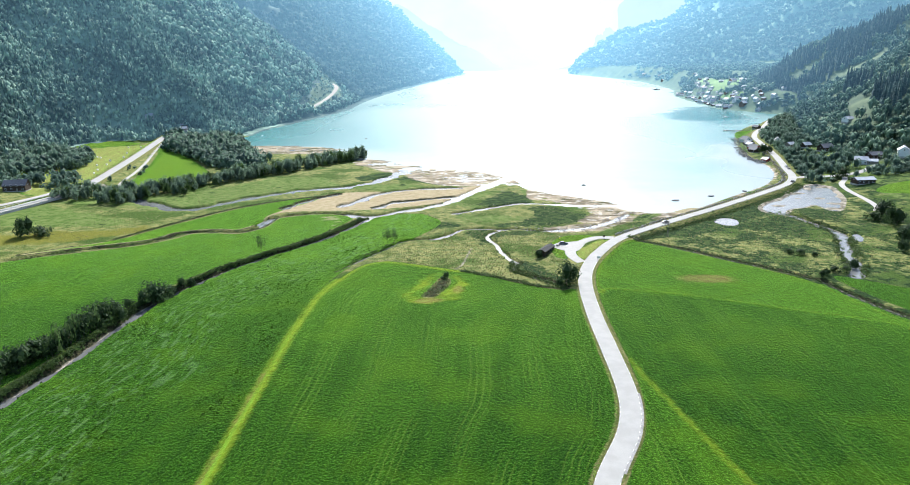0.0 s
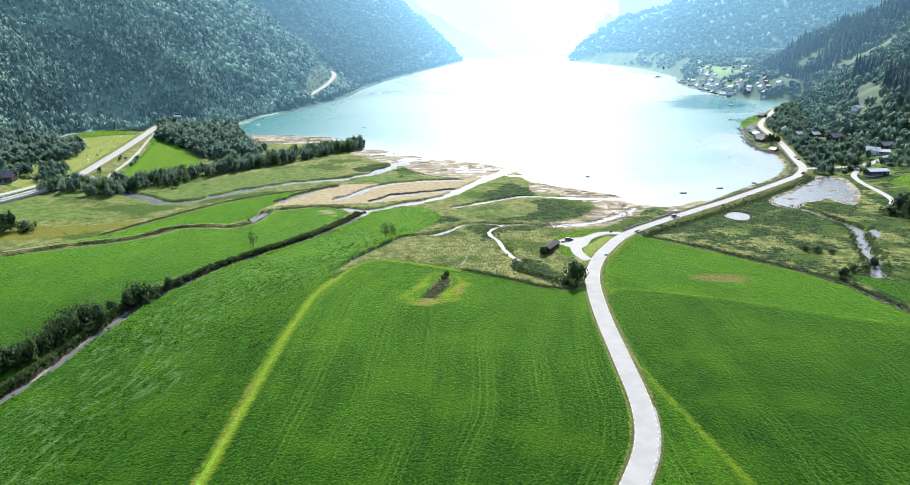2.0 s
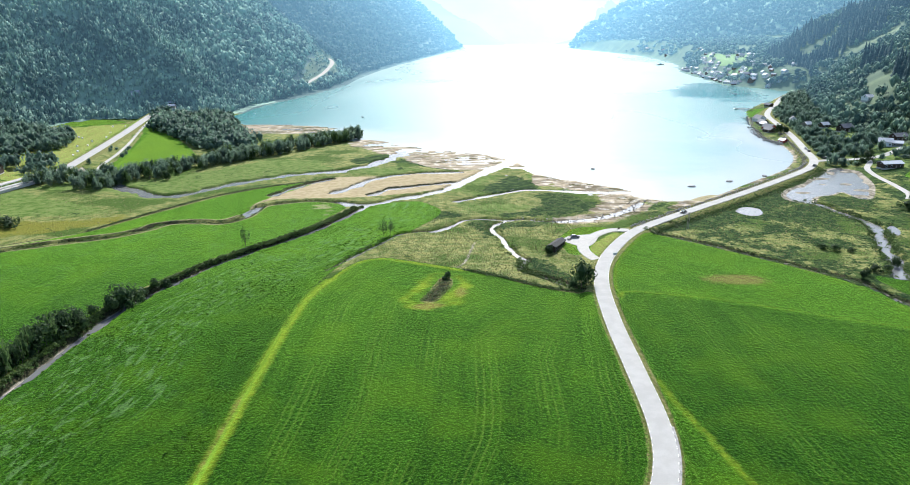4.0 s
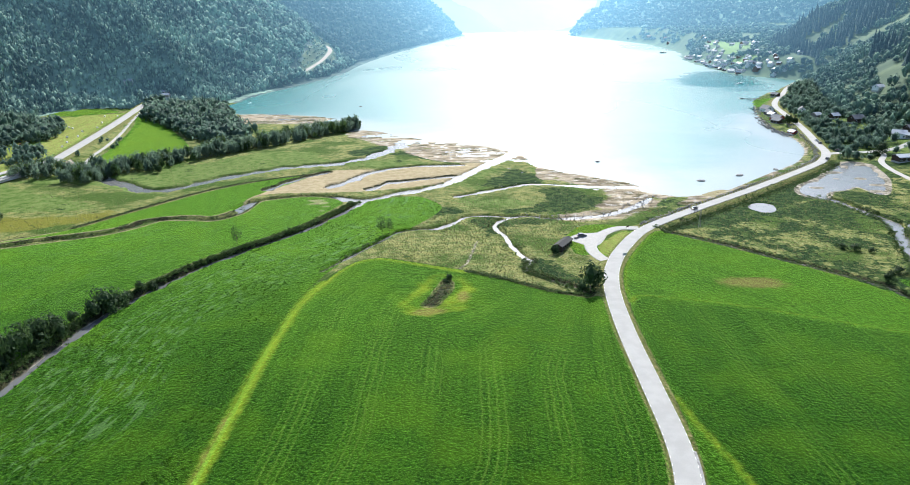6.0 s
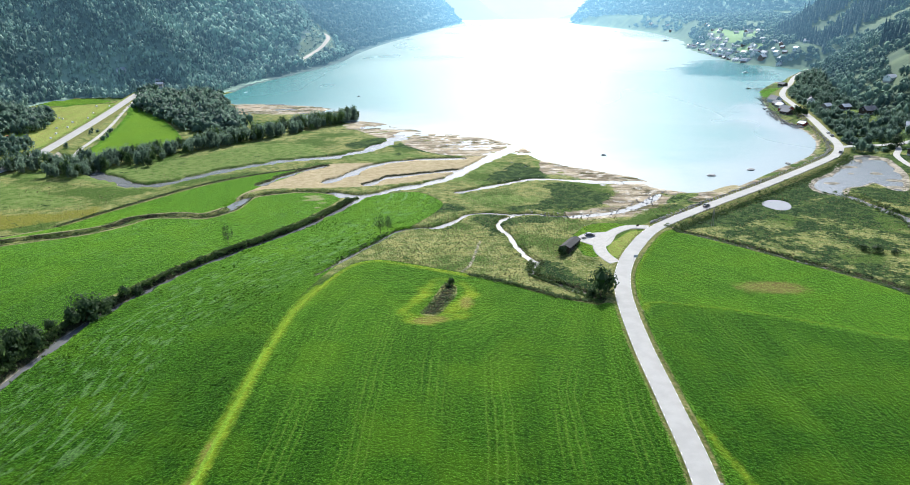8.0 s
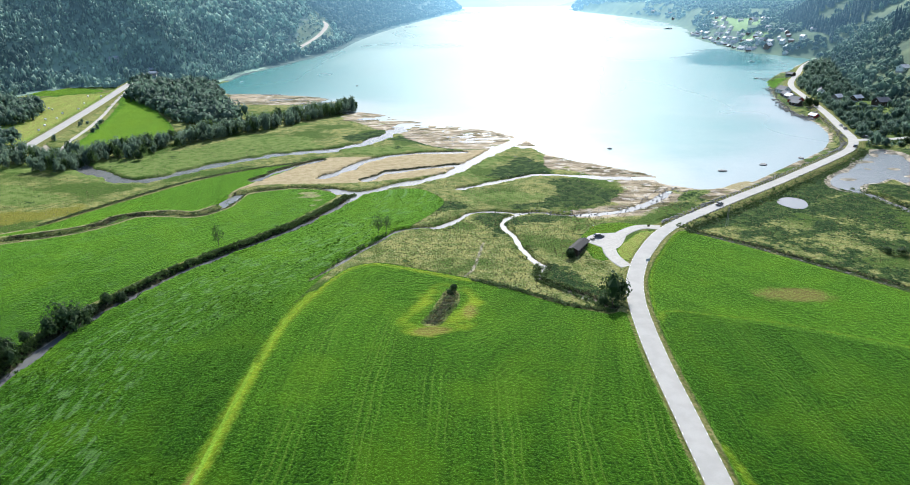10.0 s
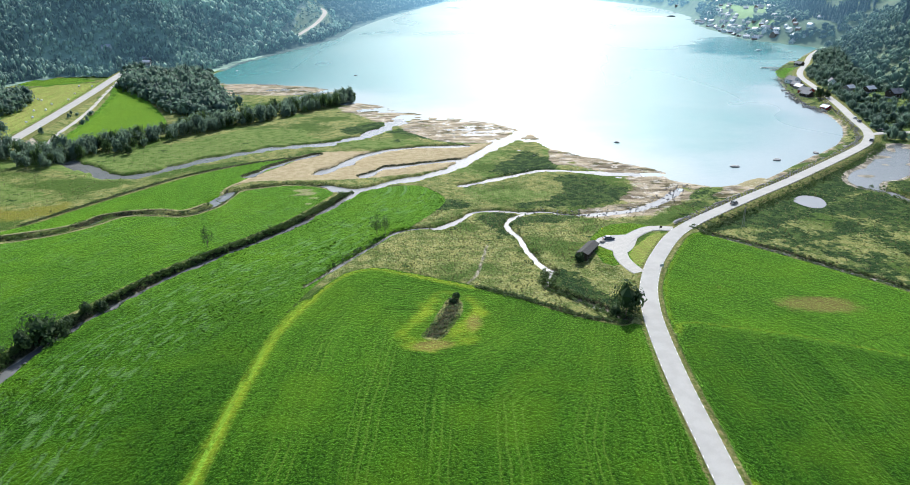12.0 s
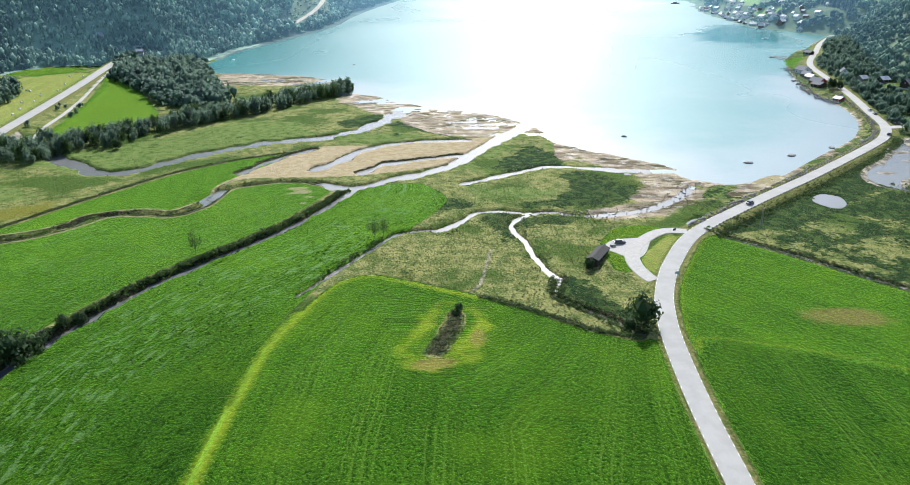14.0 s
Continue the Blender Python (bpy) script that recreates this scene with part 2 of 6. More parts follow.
def painted_haze_material(name, lo, hi, haze_glow):
    """Woods and meadows with sunlit haze painted in as emission that grows down the fjord."""
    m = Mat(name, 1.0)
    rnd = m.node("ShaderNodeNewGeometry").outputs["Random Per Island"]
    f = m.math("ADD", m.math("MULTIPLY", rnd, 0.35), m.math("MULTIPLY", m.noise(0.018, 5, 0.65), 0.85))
    m.put(m.b.inputs["Emission Color"], haze_glow)
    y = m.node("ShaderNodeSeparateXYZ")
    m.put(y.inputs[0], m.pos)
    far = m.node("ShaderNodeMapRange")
    # painted haze: glow rises with y, from none to 0.64
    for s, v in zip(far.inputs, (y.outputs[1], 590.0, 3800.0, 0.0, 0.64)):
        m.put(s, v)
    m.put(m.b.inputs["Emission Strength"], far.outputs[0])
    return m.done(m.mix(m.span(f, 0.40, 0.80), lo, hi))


FAR_LEFT = painted_haze_material("distant_woods", (0.016, 0.040, 0.033), (0.235, 0.335, 0.24), (0.36, 0.66, 0.88))
FAR_RIGHT = painted_haze_material("distant_hill_woods", (0.035, 0.068, 0.052), (0.16, 0.235, 0.145), (0.34, 0.62, 0.88))
FAR_NEEDLE = painted_haze_material("distant_spruces", (0.022, 0.045, 0.045), (0.055, 0.095, 0.08), (0.34, 0.62, 0.88))
FAR_HAZE = painted_haze_material("hazy_woods", (0.045, 0.082, 0.072), (0.095, 0.145, 0.11), (0.35, 0.64, 0.88))
FAR_SHORE = painted_haze_material("distant_meadow", (0.03, 0.062, 0.032), (0.085, 0.13, 0.05), (0.38, 0.66, 0.80))
FAR_MEADOW = painted_haze_material("distant_green_meadow", (0.085, 0.15, 0.05), (0.125, 0.20, 0.06), (0.38, 0.66, 0.70))
HILL_ROUGH = painted_haze_material("hill_scrub", (0.028, 0.055, 0.030), (0.105, 0.14, 0.065), (0.38, 0.66, 0.80))
BARK = plain("bark", (0.12, 0.10, 0.08), 0.9, 0.4, 6)
def asphalt_material():
    """Worn pale asphalt: fine grain, faint stains."""
    m = Mat("pale_asphalt", 0.85)
    c = m.mix(m.span(m.noise(0.22, 4, 0.6), 0.35, 0.65), (0.255, 0.248, 0.232), (0.295, 0.285, 0.265))
    c = m.mix(m.math("MULTIPLY", m.span(m.noise(6.0, 3), 0.45, 0.7), 0.3), c, (0.20, 0.195, 0.185))
    m.bump(m.noise(14.0, 3), 0.01)
    return m.done(c)


ASPHALT = asphalt_material()
GRAVEL = plain("gravel", (0.31, 0.295, 0.27), 0.9, 0.15, 1.2)
LINE = plain("road_paint", (0.75, 0.75, 0.73), 0.6, 0.08, 2)
STONE = plain("grey_stone", (0.22, 0.21, 0.20), 0.85, 0.4, 0.8)
WHITE = plain("white_paint", (0.78, 0.78, 0.76), 0.6, 0.06, 1.5)
RED = plain("red_paint", (0.30, 0.045, 0.03), 0.7, 0.2, 1.5)
DARKWOOD = plain("dark_stained_wood", (0.055, 0.038, 0.028), 0.75, 0.3, 3)
GREYWOOD = plain("weathered_wood", (0.25, 0.23, 0.2), 0.8, 0.2, 3)
SLATE = plain("slate_roof", (0.10, 0.105, 0.12), 0.8, 0.2, 2)
FELT = plain("roofing_felt", (0.045, 0.043, 0.042), 0.95, 0.2, 2)
TIN = plain("tin_roof", (0.36, 0.38, 0.41), 0.65, 0.12, 1.5, 0.15)
STEEL = plain("galvanised_steel", (0.42, 0.43, 0.44), 0.45, 0.1, 4, 0.7)
CONCRETE = plain("concrete", (0.42, 0.41, 0.38), 0.85, 0.15, 1)
GLASS = plain("window_glass", (0.03, 0.04, 0.05), 0.08, 0.1, 1)
PLASTIC = plain("white_wrap", (0.8, 0.82, 0.8), 0.35, 0.05, 2)
RUBBER = plain("rubber", (0.03, 0.03, 0.03), 0.8, 0.1, 5)


# ---------------------------------------------------------------- plan helpers
def curve(points, step=2.0, closed=False, most=9):
    """A smooth line through control points, as an array, sampled about every step metres."""
    p = np.array(points, float)
    p = np.vstack([p[-1], p, p[0], p[1]]) if closed else np.vstack([2 * p[0] - p[1], p, 2 * p[-1] - p[-2]])
    out = []
    for a, b, c, d in zip(p[:-3], p[1:-2], p[2:-1], p[3:]):
        n = min(most, max(2, int(np.linalg.norm((c - b)[:2]) / step)))
        s = np.arange(n)[:, None] / n
        out.append(0.5 * (2 * b + (c - a) * s + (2 * a - 5 * b + 4 * c - d) * s * s + (3 * b - a - 3 * c + d) * s**3))
    if not closed:
        out.append(p[-2][None])
    return np.vstack(out)


def away(x, y, line, reach=1e9, closed=False):
    """Distance to a line, the nearest place along it and its third column there; within reach of its box."""
    d, s, z = np.full(x.shape, 1e6), np.zeros(x.shape), np.zeros(x.shape)
    if not len(x):
        return d, s, z
    near = (x > line[:, 0].min() - reach) & (x < line[:, 0].max() + reach) & (y > line[:, 1].min() - reach) & (y < line[:, 1].max() + reach)
    if not near.any():
        return d, s, z
    px, py = x[near], y[near]
    bd, bs, bz = np.full(px.shape, 1e12), np.zeros(px.shape), np.zeros(px.shape)
    ends = np.vstack([line, line[:1]]) if closed else line
    run = 0.0
    for first in range(0, len(ends) - 1, 7):
        piece = ends[first : first + 8]
        (x0, y0), (x1, y1) = piece[:, :2].min(0) - reach, piece[:, :2].max(0) + reach
        at = np.nonzero((px > x0) & (px < x1) & (py > y0) & (py < y1))[0]
        qx, qy, gd, gs, gz = px[at], py[at], bd[at], bs[at], bz[at]
        for a, b in zip(piece[:-1], piece[1:]):
            ux, uy = b[0] - a[0], b[1] - a[1]
            ll = max(ux * ux + uy * uy, 1e-9)
            if len(at):
                k = np.clip(((qx - a[0]) * ux + (qy - a[1]) * uy) / ll, 0, 1)
                q = (qx - a[0] - k * ux) ** 2 + (qy - a[1] - k * uy) ** 2
                hit = q < gd
                gd[hit], gs[hit] = q[hit], run + k[hit] * math.sqrt(ll)
                if line.shape[1] > 2:
                    gz[hit] = a[2] + k[hit] * (b[2] - a[2])
            run += math.sqrt(ll)
        bd[at], bs[at], bz[at] = gd, gs, gz
    d[near], s[near], z[near] = np.sqrt(bd), bs, bz
    return d, s, z


def inside(x, y, line):
    c = np.zeros(x.shape, bool)
    near = (x > line[:, 0].min()) & (x < line[:, 0].max()) & (y > line[:, 1].min()) & (y < line[:, 1].max())
    px, py, r = x[near], y[near], np.zeros(near.sum(), bool)
    for a, b in zip(line, np.roll(line, -1, 0)):
        if a[1] != b[1]:
            r ^= ((a[1] > py) != (b[1] > py)) & (px < (b[0] - a[0]) * (py - a[1]) / (b[1] - a[1]) + a[0])
    c[near] = r
    return c


def signed(x, y, line, reach=60.0):
    """Metres inside a closed line; negative outside."""
    d = np.minimum(away(x, y, line, reach, True)[0], reach)
    return np.where(inside(x, y, line), d, -d)


def step01(v, a, b):
    s = np.clip((v - a) / (b - a), 0, 1)
    return s * s * (3 - 2 * s)


def wavy(x, y, size, seed=0):
    """Smooth pseudo-random relief between about -1 and 1."""
    r, v = np.random.RandomState(seed), np.zeros(np.shape(x))
    for k in range(7):
        a, f, p = r.uniform(0, 2 * math.pi), r.uniform(0.6, 1.7) / size, r.uniform(0, 6.3)
        v = v + np.sin((x * math.cos(a) + y * math.sin(a)) * f * 6.28 + p)
    return v / 3.2


# ---------------------------------------------------------------- plan: lines of roads, ditches, streams, shores
ROAD = curve([(-12, -180, 1.6), (-4, -80, 1.6), (4, 10, 1.6), (12, 60, 1.6), (22, 96, 1.6), (33, 133, 1.6), (44, 157, 1.6), (48.5, 177, 1.6), (50, 207, 1.7), (51, 235, 1.8), (53, 262, 2.0), (55.5, 279, 2.0), (60, 296, 2.0), (69, 317, 2.1), (86, 344, 2.2), (120, 376, 2.3), (167, 417, 2.3), (224, 470, 2.4), (243, 491, 2.5), (257, 516, 2.7), (268, 550, 2.8), (286, 604, 3.0), (303, 661, 3.0), (317, 711, 3.0), (330, 756, 3.0), (350, 800, 3.0), (385, 860, 3.4), (425, 930, 4.5), (480, 1010, 5.5)])
BRANCH = curve([(252, 508, 2.6), (268, 512, 2.6), (285, 512, 3.0), (306, 516, 4.5), (330, 530, 8.0)])
HIGHWAY = curve([(-310, 300, 5.5), (-292, 360, 5.5), (-281, 407, 5.5), (-272, 446, 5.6), (-266, 480, 6), (-274, 532, 6.5), (-296, 645, 8), (-319, 752, 9.6), (-327, 795, 10.5)])
FARMWAY = curve([(-345, 372, 4), (-300, 420, 5), (-283, 452, 5.5), (-276, 480, 5.9), (-270, 500, 6)])
TRACK = curve([(-226, 488, 2.2), (-243, 492, 3), (-253, 516, 4), (-262, 560, 4.6), (-274, 608, 5.4), (-292, 670, 7), (-312, 745, 9)])
HILLROAD = curve([(-240, 1100, 10), (-236, 1180, 13), (-231, 1300, 21), (-233, 1400, 31), (-243, 1450, 36), (-268, 1500, 42)])
HILLMEADOW = curve([(-248, 1130), (-250, 1220), (-256, 1330), (-270, 1420), (-285, 1490), (-262, 1515), (-236, 1470), (-222, 1400), (-220, 1290), (-227, 1180), (-234, 1120)], 8, True)
SHEDWAY = curve([(252, 400, 1.6), (259, 411, 1.7), (264, 430, 1.8), (267, 448, 1.9), (270, 464, 2.0), (277, 484, 2.1), (288, 500, 2.4), (294, 512, 3.2)])
LOOP = curve([(82.5, 344.5, 2.02), (75, 345.5, 2.0), (69, 342, 2.0), (62, 334, 2.0), (57, 325, 2.0), (55.5, 315, 2.0), (57, 306, 1.97), (58.5, 302.5, 1.95)])

DITCH = curve([(-142, 60), (-138, 110), (-134, 150), (-131, 178), (-127, 200), (-125, 230), (-122, 258), (-113, 284), (-104, 305), (-96, 318), (-88, 330), (-79, 343), (-70, 359), (-60, 382), (-52, 404)])
CANAL = curve([(-66, 412), (-52, 405), (-33, 419), (-17, 431), (-2, 448), (11, 476), (26, 504), (46, 540)])
MEANDER = curve([(-215, 318), (-190, 336), (-174, 343), (-164, 348), (-156, 358), (-153, 366), (-144, 371), (-132, 372), (-121, 370), (-113, 379), (-110, 394), (-109, 405), (-98, 412), (-82, 416), (-66, 413)])
TREESTREAM = curve([(-54, 296), (-50, 304), (-42, 320), (-35, 333), (-28, 346), (-19, 351), (-10, 352), (-1, 363), (4, 371), (12, 373), (23, 371), (35, 371), (46, 367), (61, 369), (76, 374), (92, 388), (104, 404)])
STREAM = curve([(36, 371), (25, 368), (18, 359), (18, 349), (21, 340), (23, 326), (26, 313), (29, 307)])
BROOK = curve([(29, 307), (27, 299), (26, 293), (32, 287), (38, 281), (42, 276), (46, 270)])
RIVER = curve([(-305, 500), (-274, 505), (-236, 477), (-209, 455), (-194, 443), (-178, 433), (-164, 436), (-151, 455), (-133, 474), (-114, 489), (-96, 498), (-80, 504), (-62, 523), (-47, 556), (-37, 590)])
OXBOW = curve([(-198, 566), (-182, 580), (-166, 604), (-146, 640), (-128, 680), (-114, 716)])
SANDWAYS = [curve([(-110, 430), (-104, 444), (-96, 459), (-82, 477)]), curve([(-75, 436), (-65, 450), (-56, 472), (-41, 486), (-22, 492), (4, 495)]), curve([(-50, 430), (-41, 444), (-29, 450), (-11, 458), (3, 461)])]
MIDWAY = curve([(0, 412), (11, 418), (26, 429), (44, 439), (61, 436), (78, 432), (100, 430)])
RIGHTDITCH = curve([(90, 347), (98, 341), (113, 326), (129, 307), (143, 290), (154, 274), (158, 254), (165, 233), (176, 205)])
RIGHTBROOK = curve([(193, 405), (199, 394), (201, 381), (203, 368), (205, 355), (200, 341), (194, 328), (187, 313), (183, 300), (172, 280)])
HEDGELINE = curve([(-182, 356), (-171, 378), (-158, 403), (-142, 430), (-120, 452), (-94, 468)])

LAKE = curve([(-225, 765), (-258, 800), (-254, 844), (-247, 945), (-222, 1060), (-191, 1257), (-187, 1438), (-167, 1750), (-111, 2221), (-1, 3029), (62, 3655), (-150, 3950), (-900, 4500), (-900, 5400), (1900, 5400), (1900, 4500), (760, 3700), (560, 3440), (533, 3326), (558, 2958), (597, 2593), (612, 2264), (560, 1800), (489, 1556), (459, 1318), (450, 1178), (472, 1114), (488, 1050), (450, 985), (398, 917), (349, 851), (316, 776), (286, 690), (270, 632), (268, 590), (256, 545), (241, 515), (222, 488), (190, 458), (160, 428), (140, 408), (125, 402), (112, 409), (103, 420), (103, 436), (90, 447), (78, 460), (64, 474), (54, 486), (48, 505), (38, 528), (22, 552), (-13, 572), (-40, 590), (-62, 612), (-84, 642), (-112, 712), (-150, 742), (-182, 754)], 12, True, 5)
FIELD_CENTRE = curve([(-58, -180), (-58, -60), (-58, 60), (-58, 150), (-58, 212), (-57, 245), (-55, 267), (-50, 286), (-46, 298), (-40, 307), (-31, 310), (-21, 306), (-9, 300), (3, 294), (15, 286), (24, 278), (34, 271), (44, 266), (50, 264), (47.5, 235), (46.5, 207), (45, 177), (40.5, 158), (30, 134), (18, 96), (8, 60), (0, 10), (-8, -80), (-16, -180)], 3, True)
FIELD_LEFT = curve([(-59.5, -180), (-59.5, -60), (-59.5, 60), (-59.5, 150), (-59.5, 212), (-58.5, 245), (-57, 268), (-52, 290), (-46, 308), (-38, 323), (-29, 340), (-21, 354), (-13, 370), (-8, 387), (-12, 399), (-22, 411), (-40, 407), (-50, 396), (-56, 383), (-66, 360), (-75, 343), (-84, 330), (-92, 317), (-101, 303), (-110, 283), (-118, 257), (-121, 230), (-123, 200), (-127, 178), (-131, 140), (-136, 80), (-142, -60), (-144, -180)], 3, True)
FIELD_NEAR_RIGHT = curve([(-8, -180), (0, -80), (8, 10), (16, 60), (26, 96), (37, 132), (47.5, 155), (52.5, 177), (54.5, 207), (55.5, 235), (57.5, 258), (61, 266), (74, 263), (92, 257), (112, 247), (132, 236), (152, 226), (172, 200), (190, 160), (205, 80), (210, -60), (210, -180)], 3, True)
FIELD_FAR_RIGHT = curve([(57.5, 259.5), (59.5, 276), (64, 294), (73, 314), (88, 339), (96, 339), (110, 324), (126, 305), (140, 288), (150, 272), (154, 253), (160, 230), (172, 202), (152, 227.5), (132, 237.5), (112, 248.5), (92, 258.5), (74, 264.5), (62, 267)], 3, True)
FIELD_CORNER_RIGHT = curve([(162, 280), (175, 272), (190, 255), (205, 225), (212, 190), (185, 200), (170, 235), (164, 256)], 3, True)
FIELD_MID = curve([(-138, 150), (-135, 178), (-131, 205), (-129, 232), (-126, 260), (-117, 286), (-108, 306), (-100, 320), (-92, 332), (-83, 345), (-74, 361), (-65, 384), (-61, 400), (-70, 409), (-84, 412), (-98, 407), (-105, 402), (-106, 392), (-108, 379), (-118, 366), (-133, 367), (-145, 366), (-149, 358), (-160, 345), (-172, 338), (-190, 329), (-220, 310), (-260, 250), (-220, 150)], 3, True)
FIELD_STRIP = curve([(-215, 327), (-190, 341), (-176, 348), (-166, 353), (-159, 360), (-156, 369), (-145, 375), (-132, 377), (-123, 375), (-117, 383), (-114, 395), (-114, 407), (-110, 420), (-104, 434), (-97, 447), (-91, 464), (-105, 461), (-121, 448), (-140, 427), (-156, 400), (-169, 376), (-180, 355), (-200, 338)], 3, True)
FIELD_GREEN_LEFT = curve([(-308, 728), (-262, 668), (-232, 622), (-208, 578), (-203, 560), (-208, 530), (-222, 508), (-240, 500), (-249, 520), (-258, 562), (-270, 608), (-288, 668)], 3, True)
FIELD_BALES = curve([(-272, 470), (-279, 530), (-301, 645), (-318, 740), (-345, 745), (-372, 700), (-376, 640), (-360, 590), (-345, 540), (-318, 500), (-300, 470)], 3, True)
FIELD_FARM = curve([(-330, 380), (-300, 405), (-300, 432), (-318, 445), (-350, 430)], 3, True)
FIELD_SHED = curve([(300, 470), (322, 474), (345, 470), (360, 440), (345, 412), (318, 418), (298, 440), (285, 455)], 3, True)
LAWN = curve([(48, 311), (53, 309), (54, 316), (55, 324), (57, 331), (62, 337), (68, 345), (74, 348.5), (66, 352), (57, 349), (51, 341), (47, 331)], 2, True)
YARD = curve([(48.5, 330), (52, 336), (58, 338), (66, 338), (64, 330), (60, 322), (56, 320), (51, 325)], 1, True)
LOOPLAWN = curve([(58.5, 311), (60, 307.5), (65, 313), (72.5, 325), (80, 338), (76, 341), (72, 339), (66, 331), (61, 324), (58.5, 318)], 2, True)
SAND = curve([(-116, 405), (-105, 419), (-90, 421), (-66, 422), (-50, 424), (-28, 432), (-14, 440), (0, 455), (10, 482), (20, 500), (8, 499), (-18, 495), (-48, 483), (-80, 480), (-95, 465), (-104, 436), (-112, 420)], 3, True)
SEDGES = [curve(q, 3, True) for q in (
    [(-15, 383), (-10, 377), (-1, 375), (1, 382), (-5, 388), (-10, 388)],
    [(18, 443), (33, 468), (36, 481), (47, 468), (50, 444), (35, 433), (20, 431)],
    [(40, 387), (50, 409), (45, 421), (57, 428), (68, 423), (71, 411), (79, 407), (74, 390), (64, 382), (53, 377), (38, 377), (24, 377), (32, 383)],
    [(-76, 548), (-52, 566), (-47, 554), (-56, 534), (-72, 528)],
    [(-45, 534), (-35, 547), (-23, 538), (-2, 501), (-19, 511), (-37, 527)],
    [(21, 361), (37, 365), (48, 363), (43, 357), (31, 356), (23, 352)],
    [(10, 366), (17, 369), (16, 355), (19, 338), (15, 340), (11, 353)],
    [(30, 308), (27, 298), (34, 288), (46, 274), (49, 280), (41, 292), (33, 306)],
    [(95, 352), (125, 372), (160, 404), (200, 440), (222, 462), (205, 425), (185, 395), (150, 372), (120, 352), (100, 344)],
    [(150, 368), (175, 385), (192, 394), (196, 372), (176, 360)],
    [(205, 396), (216, 410), (229, 404), (226, 388), (210, 380)])]
GREENBANK = curve([(2, 438), (18, 470), (38, 514), (52, 500), (50, 468), (48, 440), (20, 428)], 3, True)
SPIT = curve([(103, 389), (113, 404), (123, 407), (124, 403), (112, 390)], 2, True)
YELLOWBANK = curve([(130, 420), (142, 427), (152, 424), (152, 418), (141, 406), (132, 410)], 2, True)
FIELD_BACK = curve([(-396, 728), (-378, 768), (-352, 768), (-346, 752), (-376, 708)], 3, True)
MUDS = [curve([(50, 363), (66, 362), (84, 368), (98, 382), (109, 396), (105, 409), (92, 398), (80, 386), (66, 377), (52, 373)], 3, True), curve([(-70, 590), (-45, 560), (-30, 530), (-8, 505), (22, 503), (36, 512), (58, 500), (40, 545), (18, 572), (-12, 592), (-40, 615), (-62, 640), (-82, 650), (-92, 625)], 4, True), curve([(64, 474), (54, 484), (34, 470), (46, 455), (62, 447), (78, 437), (84, 420), (80, 400), (72, 388), (82, 385), (96, 396), (104, 404), (112, 398), (124, 392), (150, 412), (150, 424), (125, 408), (106, 420), (106, 436), (92, 450)], 4, True), curve([(-112, 716), (-150, 746), (-215, 756), (-208, 700), (-180, 690), (-140, 690)], 4, True)]
POND = curve([(191, 415), (200, 429), (221, 448), (231, 463), (250, 484), (260, 490), (266, 482), (262, 466), (256, 448), (248, 431), (231, 406), (228, 424), (215, 416), (207, 414), (196, 400), (190, 404)], 3, True)
POOLS = [curve([(-114, 399), (-111, 405), (-108, 400), (-109, 391), (-113, 386), (-116, 389)], 2, True), curve([(-150, 369), (-143, 373), (-136, 373), (-143, 369.5)], 2, True), curve([(150, 384), (157, 392), (163, 389), (161, 379), (154, 374)], 2, True), curve([(210, 350), (214, 353), (212, 344), (206, 336), (205, 341)], 2, True), curve([(86, 356), (92, 363), (97, 361), (92, 353)], 2, True)]
PIERLAWN = curve([(321, 772), (334, 796), (352, 822), (366, 838), (357, 846), (341, 838), (326, 806), (316, 780)], 3, True)
ISLET = curve([(-14.3, 260.7), (-12.1, 266.8), (-9, 276.8), (-7, 284), (-3.9, 286), (-1.9, 280.2), (-2.7, 273.2), (-5.7, 265.1), (-8.1, 259.1), (-11.9, 258.8)], 2, True)
FOOT_LEFT = curve([(-560, 150), (-470, 330), (-400, 480), (-388, 600), (-398, 700), (-382, 770), (-338, 798), (-285, 822), (-263, 850), (-256, 950), (-231, 1063), (-199, 1257), (-196, 1438), (-177, 1750), (-121, 2221), (-11, 3029), (50, 3655), (-200, 3850), (-900, 4100), (-2500, 4200), (-4500, 4200), (-4500, 0), (-1500, -200), (-800, 0)], 12, True, 4)
FOOT_RIGHT = curve([(520, 150), (430, 330), (372, 430), (345, 520), (335, 600), (352, 690), (385, 780), (420, 880), (490, 985), (530, 1075), (548, 1180), (566, 1300), (602, 1400), (690, 1490), (1000, 1560), (1500, 1600), (4500, 1650), (4500, -200), (1200, -300), (700, 0)], 12, True, 4)
FOOT_BEYOND = curve([(1500, 1690), (1100, 1770), (840, 1930), (720, 2250), (660, 2700), (590, 3050), (548, 3330), (700, 3650), (1500, 3900), (4500, 4200), (4500, 1700)], 12, True, 4)


def meander(x, y):
    """How far a channel is wider or narrower than it is on average."""
    return 1 + 0.26 * wavy(x, y, 24, 41) + 0.16 * wavy(x, y, 8, 42)


